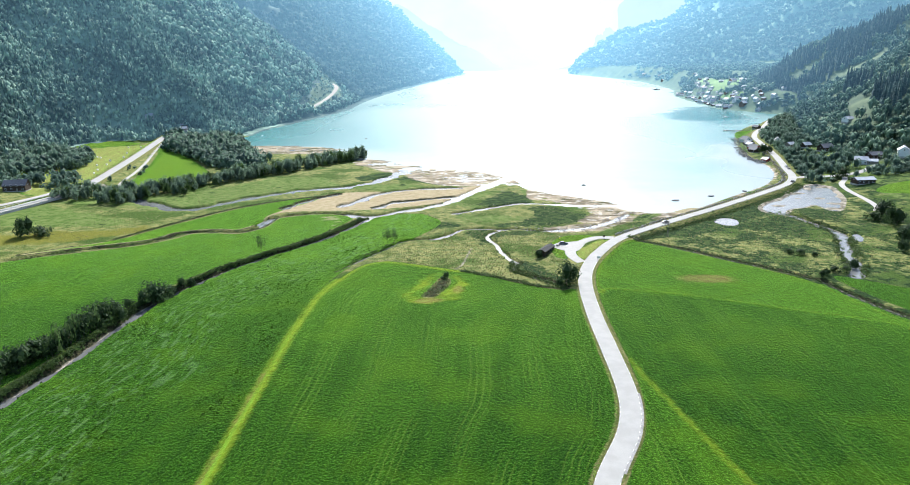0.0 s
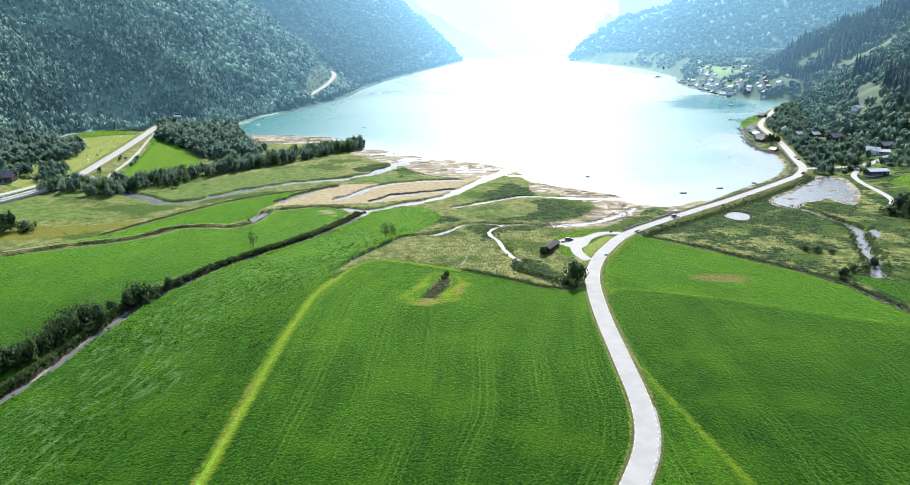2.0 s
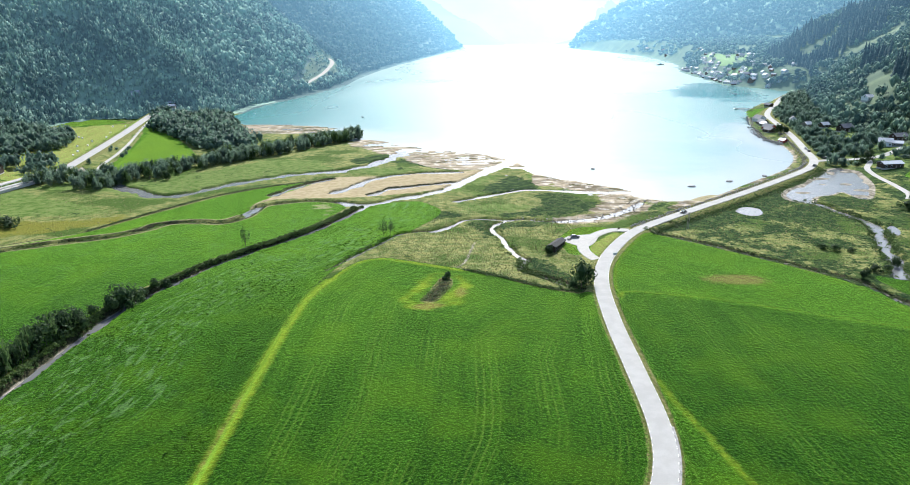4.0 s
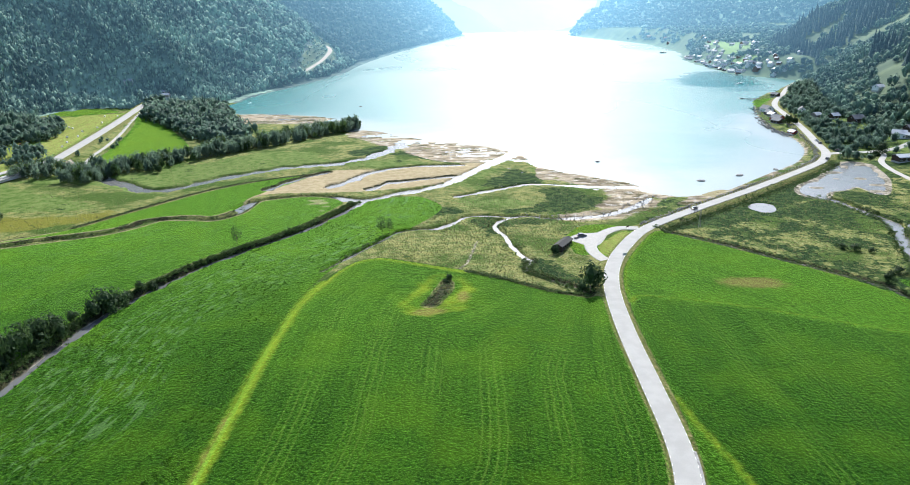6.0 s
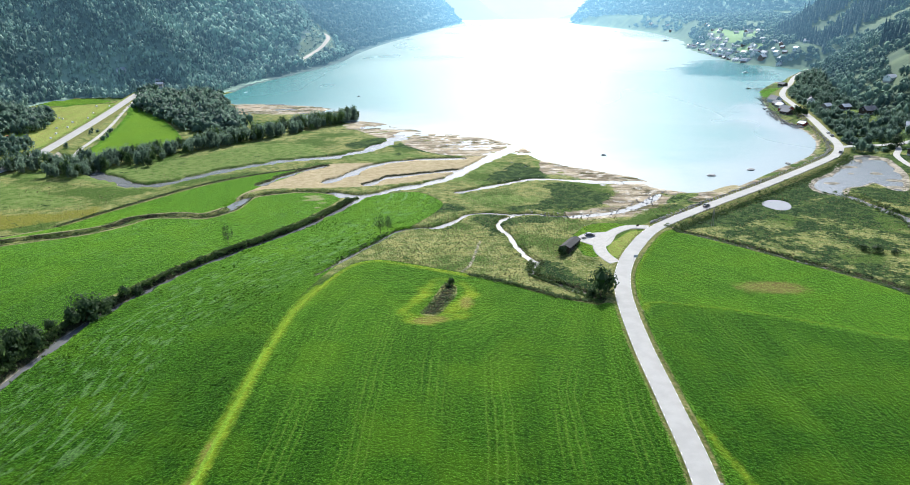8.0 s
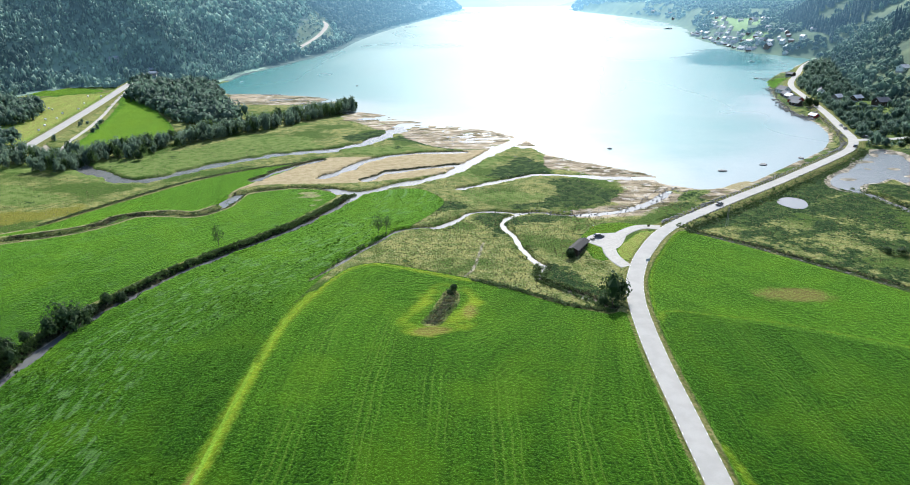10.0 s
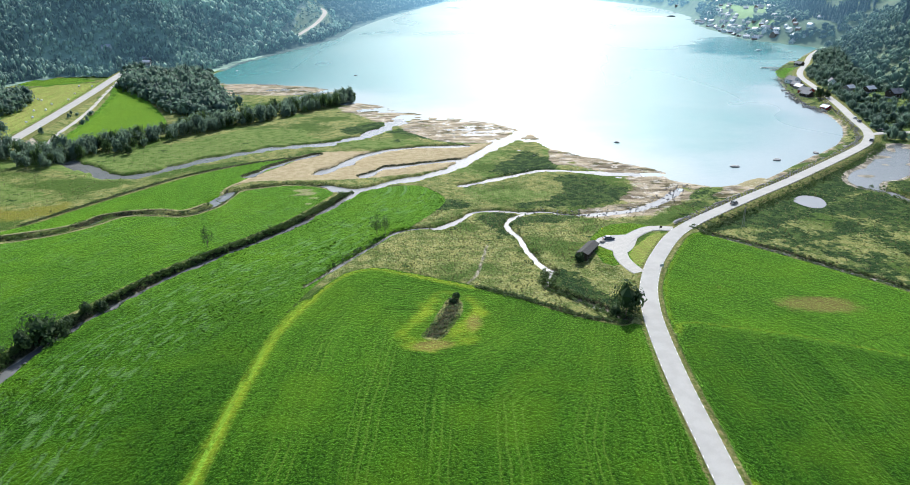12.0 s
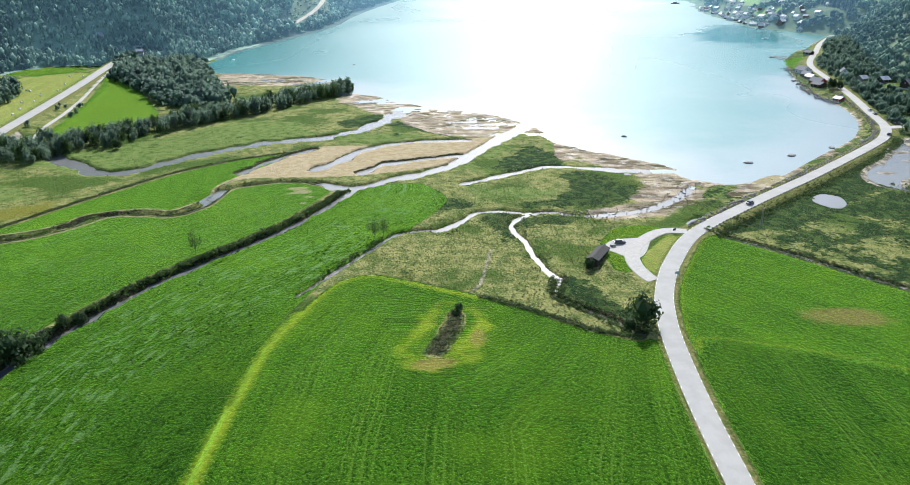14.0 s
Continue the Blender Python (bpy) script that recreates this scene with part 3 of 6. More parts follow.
def terrain(x, y):
    """Height of the ground, in metres over the lake."""
    lake = signed(x, y, LAKE, 400)
    z = np.where(lake > 0, -0.25 - np.minimum(lake * 0.03, 6), 0.12 + 0.8 * step01(-lake, 4, 60))
    z = z + (0.22 * wavy(x * 0.45, y, 24, 3) + 0.10 * wavy(x * 0.5, y, 9, 4)) * step01(-lake, -22, 0) * step01(lake, -60, -20) * step01(-x, -150, -110) * step01(-y, -760, -720)
    z = z + 1.1 * step01(-lake, 60, 400)
    # the benches at both sides of the valley
    z = z + np.maximum(0, -x - 215) * 0.035 * step01(-lake, 20, 150) + np.maximum(0, x - 275) * 0.11 * step01(-lake, 10, 60)
    for foot, steep, seed in ((FOOT_LEFT, 0.78, 5), (FOOT_RIGHT, 0.44, 6), (FOOT_BEYOND, 0.45, 7)):
        d = signed(x, y, foot, 900)
        up = np.maximum(d, 0)
        folds = 1 + 0.22 * wavy(x, y, 420, seed) + 0.10 * wavy(x, y, 150, seed + 9)
        if seed == 5:
            folds = 1 + 0.05 * wavy(x, y, 420, seed) + 0.05 * wavy(x, y, 150, seed + 9) - 0.30 * np.exp(-(((y - 1640) / 150) ** 2)) + 0.16 * step01(y, 1900, 2500)
        z = z + np.where(d > 0, (steep * up * folds) * step01(up, -5, 60) + 0.02 * up * wavy(x, y, 60, seed + 3), 0)
    # tidal flats: low bars between pools
    for line in MUDS:
        k = step01(signed(x, y, line, 12), -5, 5)
        z = z * (1 - k) + k * ((0.20 if line is MUDS[2] else 0.13) + 0.16 * wavy(x * 0.4, y, 38, 21) + 0.09 * wavy(x * 0.6, y, 13, 22) + 0.04 * wavy(x, y, 4, 24))
    # channels
    for line, half, deep in WAYS:
        d = away(x, y, line, 12)[0] / meander(x, y)
        z = np.where(d < half + 2.5, np.minimum(z, deep + (z - deep) * step01(d, half, half + 1.6)), z)
    for pool in POOLS + [POND]:
        d = signed(x, y, pool, 12)
        bed = -0.16 + 0.2 * wavy(x * 0.6, y, 14, 23) if pool is POND else -0.3
        z = np.where(d > -3, np.minimum(z, bed + (z - bed) * step01(-d, -0.5, 2.0)), z)
    # banks that carry the roads
    for line, half, reach in ((ROAD, 4.2, 5), (LOOP, 3, 4), (BRANCH, 3, 5), (HIGHWAY, 5.5, 12), (FARMWAY, 3, 5), (TRACK, 2, 3), (HILLROAD, 5, 9), (SHEDWAY, 2.2, 4)):
        d, s, rz = away(x, y, line, 30)
        k = 1 - step01(d, half, half + reach)
        if line is HIGHWAY:
            k = k * (1 - step01(y, 380, 395) * (1 - step01(y, 462, 474)))
        z = z + (rz - 0.12 - z) * k
    for line in (LAWN, LOOPLAWN, YARD):
        d = signed(x, y, line, 10)
        z = z + (1.86 - z) * step01(d, -5, 0.3) * (d > -9)
    return z


DITCHBED = DITCH + (2.3, 0.0)
WAYS = [(DITCHBED, 1.35, -0.3), (CANAL, 3.4, -0.6), (MEANDER, 1.0, -0.1), (TREESTREAM[:26], 0.45, -0.1), (TREESTREAM[26:], 1.15, -0.3), (STREAM, 0.75, -0.3), (BROOK, 0.55, -0.05), (RIVER, 4.8, -0.7), (OXBOW, 4.0, -0.5), (MIDWAY, 2.0, -0.3), (RIGHTDITCH, 0.8, -0.1), (RIGHTBROOK, 2.2, -0.3)] + [(w, h, -0.3) for w, h in zip(SANDWAYS, (1.9, 3.0, 2.4))]


# ---------------------------------------------------------------- the ground, one sheet cut into its fields and slopes
def graded(lo, hi, a, b, fine, grow):
    v, s, right = list(np.arange(a, b, fine)), fine, []
    p = v[-1]
    while p < hi:
        s *= grow
        p += s
        right.append(p)
    s, p, left = fine, a, []
    while p > lo:
        s *= grow
        p -= s
        left.append(p)
    return np.array(left[::-1] + v + right)


GX, GY = graded(-4300, 4300, -185, 235, 1.15, 1.035), graded(-260, 4900, 112, 520, 1.15, 1.022)
XX, YY = [a.ravel() for a in np.meshgrid(GX, GY)]
ZZ = terrain(XX, YY)
GRASS = [("field_1", FIELD_CENTRE, 0.45, "mown green hay meadow with tractor lines beside the road"), ("field_2", FIELD_LEFT, 0.35, "mown green hay meadow between a ditch and a grass track"), ("field_3", FIELD_NEAR_RIGHT, 0.25, "dark green hay meadow with wheel tracks beside the road"), ("field_4", FIELD_FAR_RIGHT, 0.85, "bright green smooth meadow along a drainage ditch"), ("field_5", FIELD_MID, 0.55, "bright green meadow behind the shrub-lined ditch"), ("field_6", FIELD_STRIP, 0.7, "narrow green meadow strip along a winding creek"), ("field_7", FIELD_GREEN_LEFT, 1.0, "lush green meadow below the highway"), ("field_8", FIELD_BALES, 0.6, "pale freshly cut hay field with wrapped bales"), ("field_9", FIELD_CORNER_RIGHT, 0.4, "small green meadow beyond the drainage ditch"), ("field_10", FIELD_FARM, 0.4, "small green meadow beside the farmhouse"), ("field_12", FIELD_BACK, 0.7, "green meadow corner below the wooded slope"), ("field_11", FIELD_SHED, 0.75, "green sloping pasture beside the long shed"), ("lawn_3", PIERLAWN, 0.85, "bright green shore lawn beside the jetties"), ("lawn_1", LAWN, 0.55, "short green lawn round the gravel parking place"), ("lawn_2", LOOPLAWN, 0.95, "short yellow-green lawn island inside the drive loop")]

ATTR = {k: np.full(XX.shape, -50.0) for k in ("field", "gold", "bare", "straw", "sand", "mud", "sedge", "ochre", "lush", "bank", "silt", "verge", "pale", "comb", "wheel")}
ATTR |= {"row": XX + 0.15 * YY, "rowlong": YY - 0.15 * XX, "tone": np.full(XX.shape, 0.4)}
owner = np.zeros(XX.shape, int)
for n, (name, line, tone, label) in enumerate(GRASS):
    d = signed(XX, YY, line)
    ATTR["field"] = np.maximum(ATTR["field"], d)
    ATTR["tone"] = np.where(d > -1, tone, ATTR["tone"])
    owner = np.where(d > 0, n + 1, owner)
GOLD = curve([(-58.8, -180), (-58.8, -60), (-58.8, 60), (-58.8, 150), (-58.7, 212), (-57.5, 245), (-55.6, 267), (-50, 287), (-46, 300), (-40, 308), (-31, 310.5), (-21, 306), (-9, 300), (3, 294)])
dg, sg, _ = away(XX, YY, GOLD, 250)
dr, sr, _ = away(XX, YY, ROAD, 250)
dd, sd, _ = away(XX, YY, DITCH, 250)
dq, sq, _ = away(XX, YY, RIGHTDITCH, 250)
owner = np.where((owner == 0) & (dg < 2.5) & (YY > -180) & (YY < 285), 2, owner)
centre, left, far_right = owner == 1, (owner == 2) | (owner == 5), owner == 4
ATTR["row"] = np.where(owner == 3, XX, ATTR["row"])
ATTR["rowlong"] = np.where(owner == 3, YY, ATTR["rowlong"])
ATTR["row"] = np.where(centre, 105 * dg / (dg + dr + 1e-3), np.where(left, dd, np.where(far_right, dq, ATTR["row"])))
ATTR["rowlong"] = np.where(centre, YY, np.where(left, sd, np.where(far_right, sq, ATTR["rowlong"])))
ATTR["gold"] = np.maximum.reduce([np.where(owner == 1, 2.2 - dg, np.where(owner == 2, 0.2 - dg, -50)), np.where((owner == 1) & (XX > -22), 0.6 - np.abs(signed(XX, YY, ISLET) + 4.2 + 1.4 * wavy(XX, YY, 11, 2)) * 0.55 + 1.0 * wavy(XX, YY, 17, 6) - np.maximum(0, YY - 284) * 0.25, -50), np.where((owner == 3) & (YY < 210), 0.2 - np.abs(XX - 54 - (200 - YY) * 0.17), -50), np.where((owner == 4) | (owner == 3), 0.5 - np.abs(signed(XX, YY, FIELD_FAR_RIGHT)), -50)])
ATTR["bare"] = np.maximum.reduce([np.where(YY < 195, 0.25 + 0.004 * (195 - YY) - dg, -50), np.where(far_right, 3.0 - 0.5 * np.hypot((XX - 107) / 1.8, (YY - 279)), -50), np.where(far_right, 0.6 - np.hypot((XX - 82), (YY - 292) / 1.5), -50), np.where(centre, 2.5 - np.hypot((XX + 11.5) * 0.6, YY - 255.5) * 0.8, -50), np.where(centre, 2.2 - np.hypot((XX - 1) * 0.9, (YY - 270) / 2.2), -50)])
ATTR["comb"] = np.where(owner == 2, 17 - np.abs(dd - 27) + 5 * wavy(XX, YY, 60, 13) - 0.05 * np.maximum(0, YY - 280), np.where(owner == 5, -1.0, -50))
ATTR["wheel"] = np.where((owner == 1) | (owner == 3), 6 * wavy(XX * 2, YY * 0.4, 45, 14) + 3, -50)
ATTR["straw"] = np.where(owner == 8, signed(XX, YY, FIELD_BALES), np.where(owner == 15, 0.5, -50))
ATTR["sand"] = signed(XX, YY, SAND)
for line in MUDS:
    ATTR["mud"] = np.maximum(ATTR["mud"], signed(XX, YY, line))
LAKED = signed(XX, YY, LAKE, 400)
ATTR["field"] = np.maximum.reduce([ATTR["field"], np.where((YY > -180) & (YY < 285), 1.5 - dg, -50), np.where((XX > 60) & (XX < 172) & (YY > 195) & (YY < 270), 2.2 - np.abs(signed(XX, YY, FIELD_FAR_RIGHT)), -50)])
ATTR["gold"] = np.where((owner == 7) | (owner == 11) | (owner == 12), -0.6, ATTR["gold"])
ATTR["gold"] = np.where(owner == 15, 5.0, np.where(owner == 14, -0.6, ATTR["gold"]))
ATTR["mud"] = np.maximum(ATTR["mud"], np.where((YY < 760) & (XX < 130), LAKED + 9, LAKED + 2))
# northward rise in tone: partly grass colour, partly grazing-view brightness painted in
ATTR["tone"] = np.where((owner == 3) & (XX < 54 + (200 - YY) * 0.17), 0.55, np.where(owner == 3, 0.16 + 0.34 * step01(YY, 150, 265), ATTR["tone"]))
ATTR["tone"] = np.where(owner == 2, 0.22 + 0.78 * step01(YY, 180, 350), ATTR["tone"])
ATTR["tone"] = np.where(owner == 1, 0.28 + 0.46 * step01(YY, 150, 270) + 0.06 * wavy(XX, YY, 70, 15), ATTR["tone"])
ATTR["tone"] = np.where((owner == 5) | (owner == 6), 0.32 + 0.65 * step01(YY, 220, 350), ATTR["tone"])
ATTR["sedge"] = np.where(XX > 92, 0.2, -5.0)
for line in SEDGES:
    ATTR["sedge"] = np.maximum(ATTR["sedge"], 1.5 * signed(XX, YY, line) + 1.6)
for line in (GREENBANK, SPIT):
    ATTR["mud"] = np.minimum(ATTR["mud"], -3 * signed(XX, YY, line, 12))
isl = signed(XX, YY, ISLET)
ATTR["field"] = np.minimum(ATTR["field"], np.where(isl > -20, -isl, 99))
OCHRE = curve([(-270, 330), (-225, 345), (-185, 362), (-172, 380), (-185, 384), (-222, 372), (-270, 356)], 4, True)
LUSH = curve([(-260, 440), (-215, 440), (-180, 425), (-150, 445), (-110, 485), (-85, 500), (-100, 540), (-140, 545), (-190, 490), (-250, 462), (-290, 420), (-270, 385), (-220, 385), (-190, 395)], 4, True)
ATTR["ochre"] = np.maximum.reduce([signed(XX, YY, OCHRE), np.where((XX > 100) & (YY < 420), -6.5, -50), np.where((XX > -45) & (XX < 48) & (YY > 280) & (YY < 352), -5.5, -50), np.where((XX > 215) & (XX < 262) & (YY > 300) & (YY < 352), 6 - np.hypot((XX - 238) / 2, (YY - 325) / 3), -50)])
ATTR["lush"] = np.maximum.reduce([np.where((YY > 900) | (XX > 285), 8.0, -50.0), signed(XX, YY, LUSH), 2 * signed(XX, YY, SPIT, 12), 3 - 0.8 * np.abs(signed(XX, YY, GREENBANK, 12)), 12 - np.hypot((XX + 48) / 2.4, (YY - 500)), 8 - np.hypot((XX - 20) / 3.0, (YY - 395) / 1.2)])
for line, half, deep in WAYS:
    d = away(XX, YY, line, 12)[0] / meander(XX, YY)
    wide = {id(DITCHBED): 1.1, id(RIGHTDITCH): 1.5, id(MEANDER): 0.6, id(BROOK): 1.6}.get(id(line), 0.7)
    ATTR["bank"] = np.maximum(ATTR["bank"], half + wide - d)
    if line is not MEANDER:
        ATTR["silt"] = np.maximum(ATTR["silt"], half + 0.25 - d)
# wider dark rims: shaded cut banks painted along the sand channels
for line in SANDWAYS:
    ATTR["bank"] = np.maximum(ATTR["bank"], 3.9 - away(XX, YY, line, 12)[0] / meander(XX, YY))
# creek edges: bank shadow lines painted dark, beside a pale dry margin
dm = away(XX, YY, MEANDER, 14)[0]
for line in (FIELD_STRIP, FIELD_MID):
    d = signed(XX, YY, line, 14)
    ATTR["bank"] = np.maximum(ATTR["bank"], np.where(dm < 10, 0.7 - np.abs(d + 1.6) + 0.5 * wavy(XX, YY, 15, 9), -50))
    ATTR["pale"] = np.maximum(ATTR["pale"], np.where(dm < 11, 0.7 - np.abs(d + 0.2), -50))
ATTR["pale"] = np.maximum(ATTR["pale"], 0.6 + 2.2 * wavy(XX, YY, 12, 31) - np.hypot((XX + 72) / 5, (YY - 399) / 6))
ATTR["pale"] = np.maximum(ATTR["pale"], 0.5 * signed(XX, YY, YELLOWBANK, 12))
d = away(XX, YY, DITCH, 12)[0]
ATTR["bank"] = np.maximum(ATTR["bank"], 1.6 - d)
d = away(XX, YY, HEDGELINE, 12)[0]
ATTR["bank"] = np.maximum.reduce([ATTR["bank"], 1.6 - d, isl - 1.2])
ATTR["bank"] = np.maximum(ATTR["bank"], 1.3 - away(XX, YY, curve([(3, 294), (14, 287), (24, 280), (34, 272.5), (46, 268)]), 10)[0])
ATTR["silt"] = np.maximum(ATTR["silt"], signed(XX, YY, POND) + 3)
ATTR["silt"] = np.maximum(ATTR["silt"], 0.45 - away(XX, YY, curve([(8, 331), (6, 318), (3, 303), (0, 297)]), 8)[0])
ATTR["verge"] = np.maximum.reduce([np.where(dr < 30, 4.1 - dr, -50), np.where((dr < 30) & (YY > 345), 7.0 - dr, -50), np.where(YY > 480, 8 - away(XX, YY, HIGHWAY, 40)[0], -50)])
VILLAGE_MEADOWS = [curve(q, 8, True) for q in ([(590, 1640), (571, 1542), (591, 1472), (548, 1343), (523, 1411), (545, 1560)], [(517, 1425), (522, 1356), (507, 1300), (500, 1370)], [(486, 1290), (505, 1267), (500, 1209), (484, 1192), (478, 1250)])]
hill = np.maximum.reduce([signed(XX, YY, f, 900) for f in (FOOT_LEFT, FOOT_RIGHT, FOOT_BEYOND)])
SLOPES = len(GRASS) + 1
owner = np.where(signed(XX, YY, FOOT_LEFT) > 0, SLOPES, owner)
owner = np.where(signed(XX, YY, FOOT_RIGHT) > 0, SLOPES + 1, owner)
owner = np.where(signed(XX, YY, FOOT_BEYOND) > 0, SLOPES + 2, owner)
owner = np.where((owner == SLOPES) & (YY > 1000), SLOPES + 3, owner)
owner = np.where((owner == 0) & (XX < 150) & (YY > 860), SLOPES + 3, owner)
for line in VILLAGE_MEADOWS:
    owner = np.where(signed(XX, YY, line) > 0, SLOPES + 4, owner)
owner = np.where(signed(XX, YY, HILLMEADOW) > 0, SLOPES + 5, owner)


def sheet(name, pick, material, label, category, names=()):
    """The cells of the ground grid that pick marks, as one object."""
    nx, ny = len(GX), len(GY)
    i, j = np.meshgrid(np.arange(nx - 1), np.arange(ny - 1))
    a = (j * nx + i).ravel()[pick]
    quads = np.stack([a, a + 1, a + 1 + nx, a + nx], 1)
    used, back_to = np.unique(quads, return_inverse=True)
    me = bpy.data.meshes.new(name)
    me.from_pydata(np.stack([XX[used], YY[used], ZZ[used]], 1), [], back_to.reshape(-1, 4).tolist())
    me.polygons.foreach_set("use_smooth", np.ones(len(me.polygons), bool))
    for k in names:
        me.attributes.new(k, "FLOAT", "POINT").data.foreach_set("value", ATTR[k][used].astype(np.float32))
    me.materials.append(material)
    return tagged(new(name, me), label, category, kind="structure")


nx, ny = len(GX), len(GY)
cell_owner = owner.reshape(ny, nx)[:-1, :-1].ravel()
far_cells = (cell_owner == 0) & (YY.reshape(ny, nx)[:-1, :-1].ravel() > 985)
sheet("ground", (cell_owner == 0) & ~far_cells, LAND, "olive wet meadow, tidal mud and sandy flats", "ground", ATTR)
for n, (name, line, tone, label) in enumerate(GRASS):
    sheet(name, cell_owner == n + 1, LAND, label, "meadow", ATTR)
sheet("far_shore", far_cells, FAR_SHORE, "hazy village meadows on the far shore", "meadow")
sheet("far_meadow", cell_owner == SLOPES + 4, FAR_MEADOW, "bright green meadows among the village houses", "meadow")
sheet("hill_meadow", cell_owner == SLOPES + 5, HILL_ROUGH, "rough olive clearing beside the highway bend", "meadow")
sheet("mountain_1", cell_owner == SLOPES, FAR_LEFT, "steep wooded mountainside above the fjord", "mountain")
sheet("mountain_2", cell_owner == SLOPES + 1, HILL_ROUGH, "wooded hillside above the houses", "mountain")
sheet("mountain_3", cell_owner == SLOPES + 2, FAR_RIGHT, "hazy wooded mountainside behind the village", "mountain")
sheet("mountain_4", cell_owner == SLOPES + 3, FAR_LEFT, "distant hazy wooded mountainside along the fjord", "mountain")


def mesh_of(name, verts, faces, material, smooth=False):
    me = bpy.data.meshes.new(name)
    me.from_pydata(np.asarray(verts).tolist(), [], np.asarray(faces).tolist() if not isinstance(faces, list) else faces)
    if smooth:
        me.polygons.foreach_set("use_smooth", np.ones(len(me.polygons), bool))
    me.materials.append(material)
    return me


# the fjord, and the still channels of the delta
def waters():
    wx, wy = GX[::3], np.append(GY[::3], GY[-1])
    x, y = [q.ravel() for q in np.meshgrid(wx, wy)]
    n = len(wx)
    a = (np.arange(len(wy) - 1)[:, None] * n + np.arange(n - 1)).ravel()
    d = signed(x, y, LAKE, 400)[a]
    quads = np.stack([a, a + 1, a + 1 + n, a + n], 1)
    for name, pick, mat, label in (("water_1", d > -12, WATER, "milky turquoise fjord water glittering in the sun"), ("water_2", (d <= -12) & (x[a] > -420) & (x[a] < 300) & (y[a] > 120) & (y[a] < 800), BROWN_WATER, "shallow silty water in the delta channels")):
        used, back_to = np.unique(quads[pick], return_inverse=True)
        me = mesh_of(name, np.stack([x[used], y[used], 0 * x[used]], 1), back_to.reshape(-1, 4), mat, True)
        shoal = np.where(y < 800, np.exp(np.minimum(-signed(x, y, LAKE, 400) + 12, 0) / 45.0), 0.0) * step01(-y, -820, -640) if name == "water_1" else 0 * x
        calm = np.exp(-((x - 385 - (y - 1050) * 0.25) / 75) ** 2 - ((y - 1080) / 160) ** 2) if name == "water_1" else 0 * x
        me.attributes.new("calm", "FLOAT", "POINT").data.foreach_set("value", calm[used].astype(np.float32))
        me.attributes.new("shoal", "FLOAT", "POINT").data.foreach_set("value", shoal[used].astype(np.float32))
        tagged(new(name, me), label, "water", kind="structure")


waters()


# ---------------------------------------------------------------- roads
def height(x, y):
    return float(terrain(np.array([float(x)]), np.array([float(y)]))[0])


def frames_of(line):
    d = np.gradient(line[:, :2], axis=0)
    d /= np.linalg.norm(d, axis=1)[:, None]
    return d, np.stack([-d[:, 1], d[:, 0]], 1)


def ribbon(name, line, half, material, lift=0.0, thick=0.25, label="", category="road", offset=0.0):
    """A road slab along a line with heights: top, and sides that go down into its bed."""
    d, n = frames_of(line)
    c = line[:, :2] + n * offset
    z = line[:, 2] + lift
    rings = [np.column_stack([c + n * (half + 0.3), z - thick]), np.column_stack([c + n * half, z]), np.column_stack([c, z + 0.04]), np.column_stack([c - n * half, z]), np.column_stack([c - n * (half + 0.3), z - thick])]
    v = np.stack(rings, 1).reshape(-1, 3)
    a = (np.arange(len(line) - 1)[:, None] * 5 + np.arange(4)).ravel()
    me = mesh_of(name, v, np.stack([a, a + 1, a + 6, a + 5], 1), material)
    return tagged(new(name, me), label, category, kind="structure")


ribbon("road_1", ROAD, 2.75, ASPHALT, label="winding two-lane asphalt road pale in the sun")
ribbon("road_2", BRANCH, 2.6, ASPHALT, label="asphalt side road to the houses", lift=0.03)
ribbon("road_3", HIGHWAY, 3.7, ASPHALT, label="straight pale highway across the valley")
ribbon("road_4", FARMWAY, 2.6, GRAVEL, label="pale gravel farm road", lift=0.02)
ribbon("road_5", TRACK, 1.2, GRAVEL, label="narrow gravel track beside the highway")
ribbon("road_6", HILLROAD, 3.8, ASPHALT, label="highway bend on the wooded slope")
ribbon("road_8", SHEDWAY, 1.7, GRAVEL, label="pale gravel way to the long shed", lift=0.03)
ribbon("road_7", LOOP, 2.4, GRAVEL, label="pale gravel drive loop by the shed", lift=0.05)
apron = ROAD[(ROAD[:, 1] > 138) & (ROAD[:, 1] < 178)]
ribbon("pavement_2", apron, 0.4, STONE, lift=-0.07, label="pale gravel shoulder at the road bend", category="shoulder", offset=-3.0)


def slab(name, line, z, material, label, category, thick=0.4):
    bm = bmesh.new()
    top = [bm.verts.new((p[0], p[1], z)) for p in line]
    low = [bm.verts.new((p[0], p[1], z - thick)) for p in line]
    bm.faces.new(top)
    for a in range(len(top)):
        b = (a + 1) % len(top)
        bm.faces.new((top[a], low[a], low[b], top[b]))
    bmesh.ops.recalc_face_normals(bm, faces=bm.faces)
    bmesh.ops.triangulate(bm, faces=[f for f in bm.faces if len(f.verts) > 4])
    me = bpy.data.meshes.new(name)
    bm.to_mesh(me)
    me.materials.append(material)
    return tagged(new(name, me), label, category, kind="structure")


slab("pavement_1", YARD, 1.97, GRAVEL, "pale gravel parking place by the shed", "parking")


